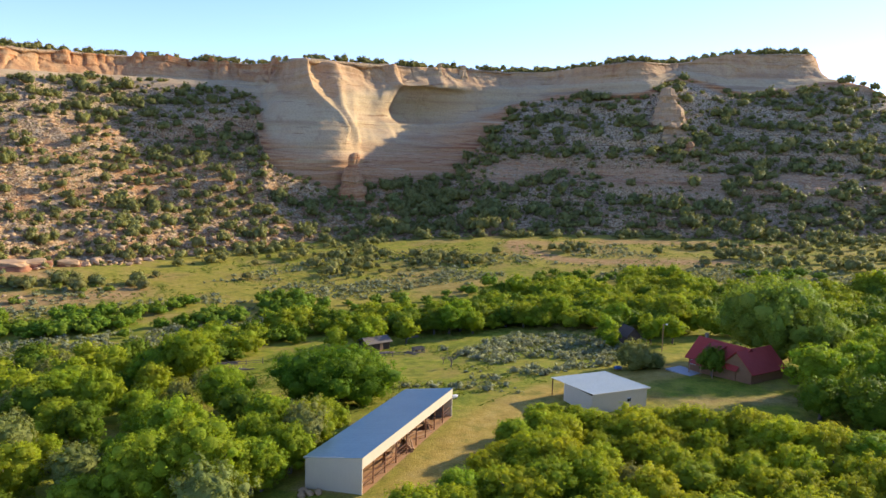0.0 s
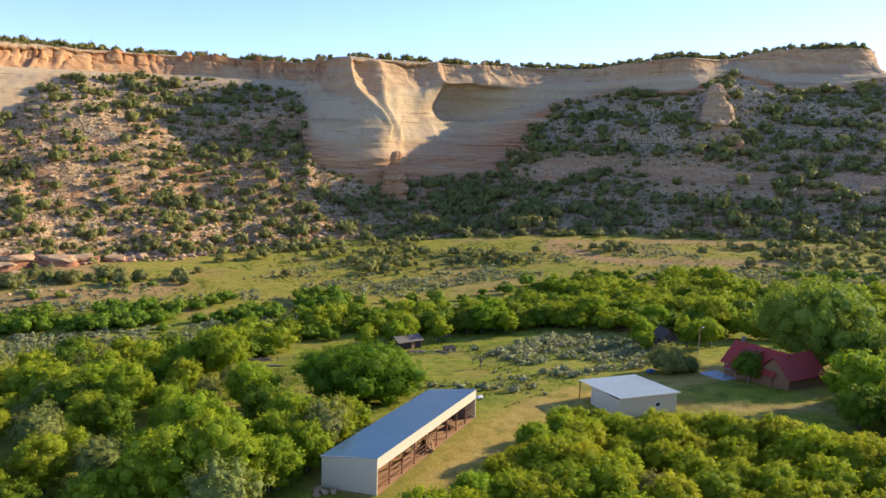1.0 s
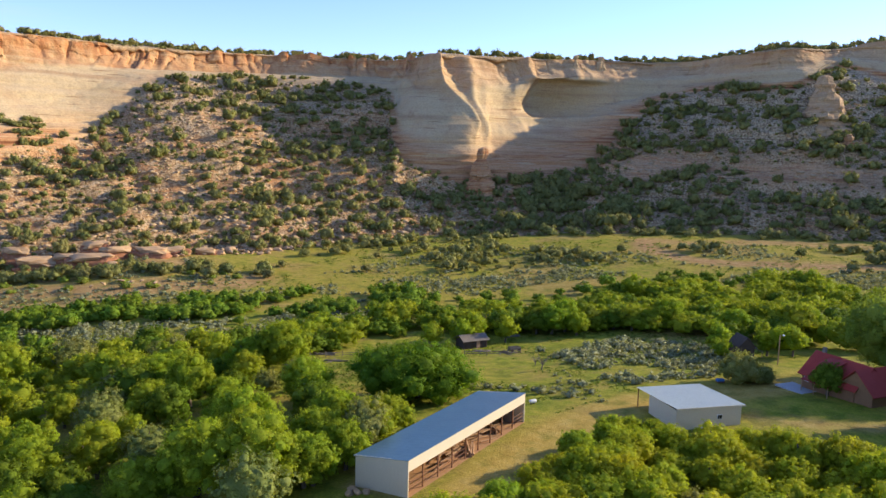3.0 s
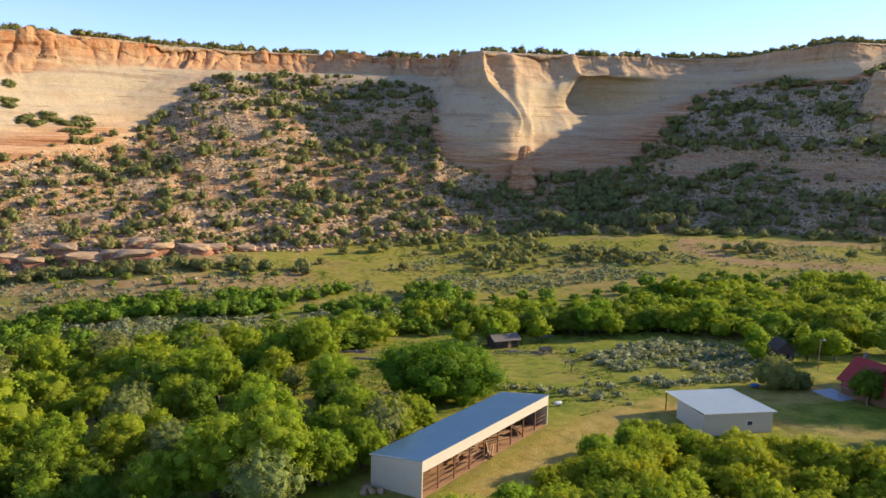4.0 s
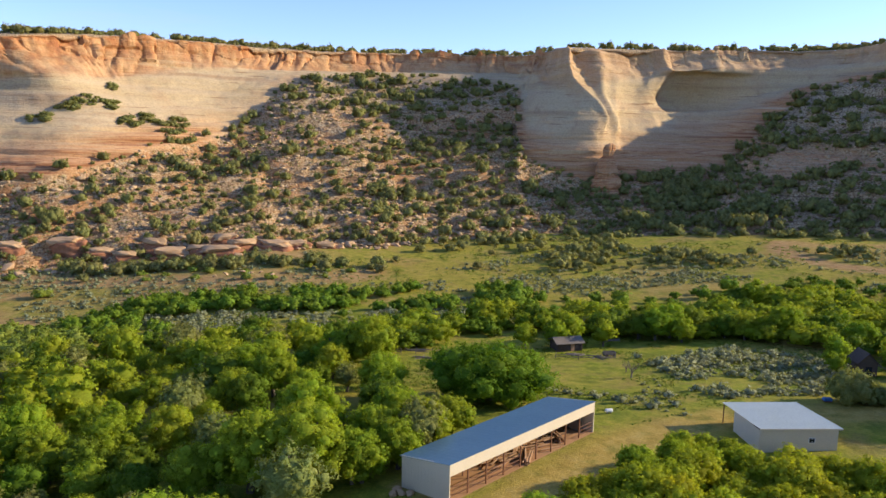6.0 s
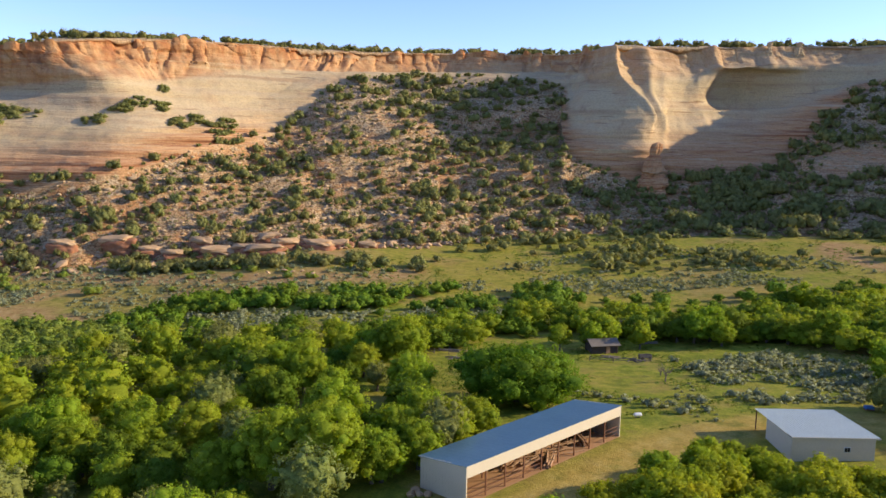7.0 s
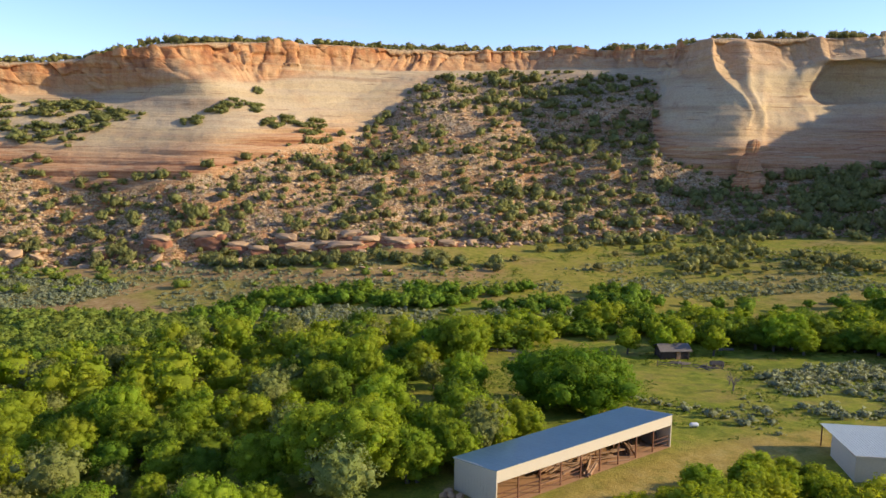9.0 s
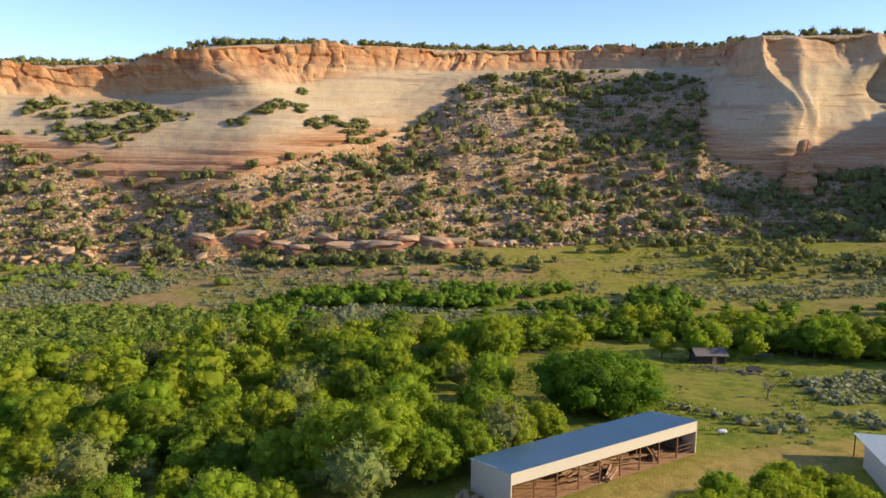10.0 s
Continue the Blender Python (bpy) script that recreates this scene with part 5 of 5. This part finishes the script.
part("verge_trim", prism("verge_trim", [(0.12, SHED_H - 0.12), (0.12, SHED_H + 0.06), (-SHED_W - 0.2, SHED_B + 0.03), (-SHED_W - 0.2, SHED_B - 0.15)], 0.08, CREAM_STEEL), shed, m=Matrix.Translation((0, -0.1, 0)))
part("verge_trim", prism("verge_trim", [(0.12, SHED_H - 0.12), (0.12, SHED_H + 0.06), (-SHED_W - 0.2, SHED_B + 0.03), (-SHED_W - 0.2, SHED_B - 0.15)], 0.08, CREAM_STEEL), shed, m=Matrix.Translation((0, SHED_L + 0.02, 0)))
part("corner_trim", box("corner_trim", (0.16, 0.16, SHED_H + 0.2), CREAM_STEEL, (0.05, -0.02, -0.3)), shed)
part("corner_trim", box("corner_trim", (0.16, 0.16, SHED_H + 0.2), CREAM_STEEL, (0.05, SHED_L + 0.02, -0.3)), shed)
post = box("post", (0.16, 0.16, SHED_H - 0.6), RUST, (0, 0, -0.3))
for i in range(1, 9):
    part("post", post, shed, "rusty steel post", Matrix.Translation((-0.12, i * SHED_L / 9, 0)))
    part("post", post, shed, "rusty steel post", Matrix.Translation((-4.2, i * SHED_L / 9, -0.7)))
rib = box("wall_rib", (0.03, 0.012, 4.2), CREAM_STEEL, (0, -0.015, -1.0))
for i in range(1, 14):
    part("wall_rib", rib, shed, m=Matrix.Translation((-i * SHED_W / 14, 0, 0)))
for i in range(9):  # pipe rails in the upper bays
    if i in (0, 1, 2, 3, 8):
        for z in (0.5, 1.1, 1.7):
            part("pipe_rail", tube("pipe_rail", (-0.12, i * SHED_L / 9 + 0.08, z), (-0.12, (i + 1) * SHED_L / 9 - 0.08, z), 0.045, RUST, 6), shed)

floor_v = [(x, y, float(valley(x, y)) + 0.06) for y in np.linspace(0.15, SHED_L - 0.15, 34) for x in np.linspace(-SHED_W + 0.12, 0.25, 10)]
floor_f = [(i * 10 + k, i * 10 + k + 1, i * 10 + k + 11, i * 10 + k + 10) for i in range(33) for k in range(9)]
tagged(new("earth_floor", mesh_from("earth_floor", floor_v, floor_f, EARTH, True)), "bare orange earth floor of the shed", "floor", kind="structure")
g = np.random.default_rng(55)
board = box("board", (0.25, 3.6, 0.09), TIMBER, (0, 0, 0))
for x, y, n_b, turn in ((-2.2, 12.5, 5, 0.5), (-3.6, 16.0, 6, -0.4), (-1.8, 18.5, 5, 1.1), (-5.2, 21.0, 6, 0.2), (-2.2, 22.4, 4, -0.7), (-2.6, 26.0, 5, -0.9), (-4.8, 13.5, 6, 0.6)):
    pile = thing("lumber_pile", "loose pile of weathered boards under the shed", "lumber", pose(x, y, 0.12), "lumber in the shed")
    for k in range(n_b):
        part("board", board, pile, m=pose(g.normal(0, 0.8), g.normal(0, 0.7), 0.1 * k, g.normal(0, 1), g.normal(0, 1.5), math.degrees(turn) * 0.4 + g.normal(0, 8)))
log = tube("log", (0, -1.9, 0), (0, 1.9, 0), 0.14, TIMBER)
for x, y, turn in ((-1.4, 17.0, 35), (-2.9, 26.5, 60)):
    stack = thing("log_stack", "stack of peeled poles on the earth floor", "logs", pose(x, y, 0.16, 0, 0, turn), "lumber in the shed")
    for k in range(9):
        part("log", log, stack, m=pose((k % 4) * 0.31 + 0.15 * (k // 4), g.normal(0, 0.2), 0.25 * (k // 4), 0, 0, g.normal(0, 3)))
bales = thing("wire_panels", "pale wire panels leaning in the last bay", "panels", pose(-2.5, 31.5, 0, 0, 0, 0))
for k in range(4):
    part("panel", box("panel", (2.6, 0.05, 1.5), GREY_SHAKE, (0, 0, 0)), bales, m=pose(-k * 0.3, k * 0.22, 0.05, -14, 0, 6 * k))
# rock shapes added in place of unidentified dark clutter by the end wall
for k, (x, y) in enumerate(((-8.0, -1.2), (-6.9, -1.6), (-5.9, -1.1), (-7.4, -2.4))):
    ob = new("scrap_block", BIG_ROCKS[k])
    ob.matrix_basis = Matrix.LocRotScale((x, y, float(valley(x, y)) + 0.2), Euler((0, 0, k)), (0.7, 0.6, 0.8))
    tagged(ob, "rock shape standing in for dark clutter beside the shed wall", "rock", "rocks by the shed")

# low shed with a pale roof
barn = thing("white_shed", "low cream shed with a pale metal roof and an open canopy", "shed", pose(22.4, 41.2, float(valley(22, 47)), 0, 0, 46.5))
part("front_wall", box("front_wall", (11.6, 0.12, 4.1), CREAM_STEEL, (6.1, 0.3, -0.6)), barn)
part("side_wall", box("side_wall", (0.12, 8.4, 3.8), CREAM_STEEL, (0.35, 4.6, -0.6)), barn)
part("side_wall", box("side_wall", (0.12, 8.4, 3.8), CREAM_STEEL, (11.85, 4.6, -0.6)), barn)
part("back_wall", box("back_wall", (11.4, 0.12, 3.7), DARK_TIMBER, (6.1, 8.8, -0.6)), barn)
roof_sheet2 = ribbed_sheet("roof_sheet", 1.22, 13.0, PALE_ROOF, 3, 0.04)
for i in range(10):
    part("roof_sheet", roof_sheet2, barn, m=pose(i * 1.225, -0.15, 3.72, -3.0, 0, 0))
part("roof_edge", box("roof_edge", (12.3, 0.1, 0.2), CREAM_STEEL, (6.12, -0.2, 3.5)), barn)
for x in (0.2, 4.2, 8.2, 12.0):
    part("post", box("post", (0.14, 0.14, 3.6), RUST, (x, 12.4, -0.6)), barn, "rusty canopy post")
win = part("window", box("window", (0.95, 0.08, 0.8), WHITE_PAINT, (8.0, 0.22, 1.4)), barn, "small square window")
part("pane", box("pane", (0.36, 0.04, 0.62), DARK_GLASS_DOORWAY, (7.79, 0.17, 1.49)), win)
part("pane", box("pane", (0.36, 0.04, 0.62), DARK_GLASS_DOORWAY, (8.21, 0.17, 1.49)), win)

# house with a red roof: near corner at (46, 71.5)
H_TURN = -35
house = thing("house", "log house with red metal gable roofs and a dormer", "house", Matrix.LocRotScale((42.3, 78.4, float(valley(44, 76))), Euler((0, 0, radians(H_TURN))), (0.86, 0.86, 0.88)))
part("wall", box("wall", (13, 8.5, 3.4), LOG_WALL, (0, 0, -0.4)), house, "brown log wall")
part("gable_wall", prism("gable_wall", [(-4.2, 3.0), (0, 6.9), (4.2, 3.0)], 0.2, LOG_WALL, "x"), house, m=Matrix.Translation((-6.4, 0, 0)))
part("gable_wall", prism("gable_wall", [(-4.2, 3.0), (0, 6.9), (4.2, 3.0)], 0.2, LOG_WALL, "x"), house, m=Matrix.Translation((6.2, 0, 0)))


def gable_roof(half, drop, length, thick=0.14):
    return [(-half, drop), (0, drop + half * 0.92), (half, drop), (half, drop - thick), (0, drop + half * 0.92 - thick * 1.3), (-half, drop - thick)]


part("roof", prism("roof", gable_roof(5.0, 2.55, 14), 14.4, RED_ROOF, "x"), house, m=Matrix.Translation((-7.2, 0, 0)))
part("wing_wall", box("wing_wall", (8, 12, 3.4), LOG_WALL, (6.5, 2.0, -0.4)), house, "brown log wall")
part("wing_gable", prism("wing_gable", [(-3.9, 3.0), (0, 6.6), (3.9, 3.0)], 0.2, LOG_WALL, "y"), house, m=Matrix.Translation((6.5, -3.95, 0)))
part("wing_roof", prism("wing_roof", gable_roof(4.7, 2.6, 13), 13.2, RED_ROOF, "y"), house, m=Matrix.Translation((6.5, -4.6, 0)))
dormer = part("dormer", box("dormer", (3.6, 2.6, 1.9), TIMBER, (-0.8, -2.6, 3.6)), house, "tan dormer")
part("dormer_roof", prism("dormer_roof", [(-4.4, 5.4), (-4.4, 5.55), (-0.4, 6.75), (-0.4, 6.6)], 4.3, RED_ROOF, "x"), dormer, m=Matrix.Translation((-2.95, 0, 0)))
part("dormer_window", box("dormer_window", (0.9, 0.06, 0.9), DARK_GLASS_DOORWAY, (-0.8, -3.92, 4.2)), dormer)
part("chimney", box("chimney", (0.7, 0.7, 1.8), GREY_SHAKE, (-5.2, 0.3, 6.4), 0.03), house)
part("porch_roof", prism("porch_roof", [(-6.8, 2.05), (-6.8, 2.15), (-4.2, 2.9), (-4.2, 2.8)], 7.0, RED_ROOF, "x"), house, m=Matrix.Translation((-4.6, 0, 0)))
for x in (-4.4, -1.2, 2.2):
    part("porch_post", box("porch_post", (0.16, 0.16, 2.4), TIMBER, (x, -6.6, -0.3)), house)
for x in (-5.2, 0.2):
    w = part("window", box("window", (1.3, 0.08, 1.1), WHITE_PAINT, (x, -4.27, 1.1)), house)
    part("pane", box("pane", (1.1, 0.04, 0.9), DARK_GLASS_DOORWAY, (x, -4.32, 1.2)), w)
px, py = 35.2, 77.0
patio = tagged(new("patio", box("patio", (6.5, 4.5, 0.3), CONCRETE, (0, 0, 0), 0.03)), "pale concrete patio beside the house", "patio")
patio.matrix_basis = pose(px, py, float(valley(px, py)) - 0.1, 0, 0, H_TURN)

# log cabin at the meadow's edge
cz = float(valley(-40, 89))
cabin = thing("log_cabin", "old dark log cabin with a grey shake roof", "cabin", pose(-42.0, 88.2, cz, 0, 0, 59))
for k in range(8):
    for y in (-1.9, 1.9):
        part("log", tube("log", (-3.4, y, 0.15 + k * 0.27), (3.4, y, 0.15 + k * 0.27), 0.145, DARK_TIMBER), cabin)
    for x in (-3.1, 3.1):
        part("log", tube("log", (x, -2.2, 0.28 + k * 0.27), (x, 2.2, 0.28 + k * 0.27), 0.145, DARK_TIMBER), cabin)
part("roof", prism("roof", [(-2.7, 2.15), (0, 3.35), (2.7, 2.15), (2.7, 2.03), (0, 3.2), (-2.7, 2.03)], 7.6, GREY_SHAKE, "x"), cabin, "grey weathered shake roof", Matrix.Translation((-3.8, 0, 0)))
part("gable", prism("gable", [(-2.0, 2.1), (0, 3.1), (2.0, 2.1)], 0.12, DARK_TIMBER, "x"), cabin, m=Matrix.Translation((-3.1, 0, 0)))
part("gable", prism("gable", [(-2.0, 2.1), (0, 3.1), (2.0, 2.1)], 0.12, DARK_TIMBER, "x"), cabin, m=Matrix.Translation((3.0, 0, 0)))
part("door", box("door", (0.9, 0.06, 1.8), TIMBER, (0.8, -2.08, 0.0)), cabin)

# dark barn among the trees
sz_ = float(valley(20, 102))
shack = thing("old_barn", "tall dark weathered timber barn among the trees", "barn", Matrix.LocRotScale((20, 103, sz_), Euler((0, 0, radians(38))), (0.8, 0.8, 0.86)))
part("wall", box("wall", (4.6, 6, 3.8), DARK_TIMBER, (0, 0, -0.3)), shack)
part("gable", prism("gable", [(-2.3, 3.4), (0, 5.6), (2.3, 3.4)], 6.0, DARK_TIMBER, "y"), shack, m=Matrix.Translation((0, -3.0, 0)))
part("roof", prism("roof", [(-2.7, 3.3), (0, 5.9), (2.7, 3.3), (2.7, 3.18), (0, 5.75), (-2.7, 3.18)], 6.6, DARK_TIMBER, "y"), shack, "dark weathered roof", Matrix.Translation((0, -3.3, 0)))
part("lean_to", prism("lean_to", [(2.4, 2.9), (2.4, 3.02), (5.0, 2.1), (5.0, 1.98)], 5.6, GREY_SHAKE, "y"), shack, m=Matrix.Translation((0, -2.8, 0)))
# solid near-black plate on the wall, standing in for an unlit opening
part("dark_doorway_plate", box("dark_doorway_plate", (1.6, 0.06, 2.6), DARK_GLASS_DOORWAY, (0.2, -3.02, 0.0)), shack)
for y in (-2.6, 2.6):
    part("post", box("post", (0.14, 0.14, 2.4), TIMBER, (4.8, y, -0.3)), shack)

# yard lamp, tank, tarp
lz = float(valley(28.5, 98))
lamp = thing("yard_lamp", "tall wooden pole with a white yard lamp", "lamp post", pose(28.5, 98, lz))
part("pole", tube("pole", (0, 0, -0.5), (0, 0, 6.6), 0.11, TIMBER), lamp)
part("arm", tube("arm", (0, 0, 6.4), (0.7, -0.5, 6.7), 0.035, GREY_SHAKE), lamp)
part("lamp_head", box("lamp_head", (0.4, 0.3, 0.28), WHITE_PAINT, (0.75, -0.52, 6.55), 0.05), lamp)


def capsule(name, r, length, mat):
    rows, cols = [], 14
    for i in range(6):
        a = math.pi / 2 * (1 - i / 5)
        rows.append((-length / 2 - r * math.sin(a), r * math.cos(a)))
    rows += [(-x, y) for x, y in reversed(rows)]
    v, f = [], []
    for x, rad in rows:
        for k in range(cols):
            t = 2 * math.pi * k / cols
            v.append((x, max(rad, 0.01) * math.cos(t), max(rad, 0.01) * math.sin(t)))
    for i in range(len(rows) - 1):
        for k in range(cols):
            q = (k + 1) % cols
            f.append((i * cols + k, i * cols + q, (i + 1) * cols + q, (i + 1) * cols + k))
    return mesh_from(name, v, f, mat, True)


tz = float(valley(-3.2, 43.2))
tank = thing("gas_tank", "white rounded gas tank on short legs", "tank", Matrix.LocRotScale((-3.2, 43.2, tz), Euler((0, 0, 1.0)), (0.62, 0.62, 0.62)))
part("vessel", capsule("vessel", 0.55, 1.3, WHITE_PAINT), tank, m=Matrix.Translation((0, 0, 0.85)))
for x in (-0.5, 0.5):
    part("leg", box("leg", (0.12, 0.8, 0.5), GREY_SHAKE, (x, 0, -0.1)), tank)
bz = float(valley(22.8, 73.5))
tarp = thing("covered_trailer", "small trailer under a blue tarp", "trailer", Matrix.LocRotScale((21.8, 74.5, bz), Euler((0, 0, 0.7)), (0.6, 0.6, 0.6)))
part("tarp", box("tarp", (2.6, 1.6, 1.0), BLUE_TARP, (0, 0, 0.25), 0.25), tarp)
part("bed", box("bed", (2.4, 1.5, 0.25), RUST, (0, 0, 0.1)), tarp)


# corral rails and old fence
def fence(line, label, seed):
    q = np.random.default_rng(seed)
    ob = thing("rail_fence", label, "fence", pose(line[0][0], line[0][1], float(valley(*line[0]))), "old rail fences")
    ox, oy, oz = ob.matrix_basis.translation
    pts = []
    for (ax, ay), (bx, by) in zip(line, line[1:]):
        n_ = max(1, int(math.hypot(bx - ax, by - ay) / 2.8))
        pts += [(ax + (bx - ax) * i / n_, ay + (by - ay) * i / n_) for i in range(n_)]
    pts.append(line[-1])
    pts = [(x - ox, y - oy, float(valley(x, y)) - oz) for x, y in pts]
    for x, y, z in pts:
        part("post", tube("post", (x, y, z - 0.3), (x + q.normal(0, 0.06), y + q.normal(0, 0.06), z + 1.35), 0.09, GREY_SHAKE, 6), ob)
    for a, b in zip(pts, pts[1:]):
        for h in (0.5, 1.0):
            if q.random() < 0.85:
                part("rail", tube("rail", (a[0], a[1], a[2] + h + q.normal(0, 0.08)), (b[0], b[1], b[2] + h + q.normal(0, 0.08)), 0.07, GREY_SHAKE, 6), ob)


fence([(-38, 78), (-33, 80), (-29, 83), (-27, 86)], "leaning grey log rail fence by the cabin", 1)
fence([(-72, 56), (-66, 60), (-60, 65)], "pale fallen rail fence at the end of the clearing", 7)


def dead_tree(x, y, height, seed):
    """A bare tree: a crooked tapered trunk with forking limbs and twigs."""
    q = np.random.default_rng(seed)
    ob = thing("dead_tree", "small bare grey tree standing in the meadow", "tree", pose(x, y, float(valley(x, y))), "bare trees in the meadow")
    V, Fc = [], []
    limb(V, Fc, (0, 0, -0.3), (0.15, 0.1, height * 0.45), height * 0.05, height * 0.035)
    part("trunk", mesh_from("trunk", np.vstack(V).tolist(), Fc, GREY_SHAKE, True), ob)
    for i in range(7):
        a, up = i * 2.4 + q.uniform(-0.4, 0.4), q.uniform(0.3, 0.55)
        start = np.array([0.15 * up, 0.1 * up, height * 0.45 * q.uniform(0.55, 1.0)])
        end = start + height * np.array([0.42 * math.cos(a), 0.42 * math.sin(a), up])
        V, Fc = [], []
        limb(V, Fc, start, end, height * 0.024, height * 0.008, 5)
        for _ in range(5):
            p = start + (end - start) * q.uniform(0.4, 1.0)
            limb(V, Fc, p, p + height * q.normal(0, 0.13, 3) + np.array([0, 0, 0.08 * height]), height * 0.009, height * 0.003, 4)
        part("limb", mesh_from("limb", np.vstack(V).tolist(), Fc, GREY_SHAKE, True), ob)


dead_tree(-14, 70, 3.6, 1)
dead_tree(-17.5, 74, 2.2, 2)
dead_tree(-47.5, 101, 5.5, 3)


def timber_heap(x, y, turn, count, length, seed):
    """Old rails and logs dropped in a loose heap."""
    q = np.random.default_rng(seed)
    ob = thing("timber_heap", "loose heap of grey rails and logs in the grass", "logs", pose(x, y, float(valley(x, y)), 0, 0, turn), "timber heaps")
    for k in range(count):
        rail = tube("log", (-length / 2, 0, 0), (length / 2, 0, 0), q.uniform(0.07, 0.16), GREY_SHAKE, 6)
        part("log", rail, ob, m=pose(q.normal(0, 0.7), q.normal(0, 0.8), 0.12 + 0.12 * (k // 3), 0, q.normal(0, 4), q.normal(0, 24)))


timber_heap(-68, 62.5, 35, 9, 4.5, 1)
timber_heap(-62, 58, 60, 6, 3.6, 2)
timber_heap(-30, 85, 20, 8, 3.4, 3)
timber_heap(-36.5, 84.5, 80, 7, 3.0, 4)
timber_heap(-38.5, 103.5, 50, 7, 4.0, 5)

# old wagon box by the cabin
wagon = thing("wagon_box", "weathered grey wagon box beside the old cabin", "wagon", pose(-29.5, 87.5, float(valley(-29.5, 87.5)), 0, 0, 55))
part("bed", box("bed", (2.8, 1.3, 0.12), GREY_SHAKE, (0, 0, 0.55)), wagon)
for y in (-0.62, 0.62):
    part("side_board", box("side_board", (2.8, 0.06, 0.55), GREY_SHAKE, (0, y, 0.67)), wagon)
for x in (-1.37, 1.37):
    part("end_board", box("end_board", (0.06, 1.18, 0.55), GREY_SHAKE, (x, 0, 0.67)), wagon)
for x in (-0.9, 0.9):
    for y in (-0.75, 0.75):
        part("wheel", tube("wheel", (x, y - 0.05, 0.42), (x, y + 0.05, 0.42), 0.42, DARK_TIMBER, 12), wagon)
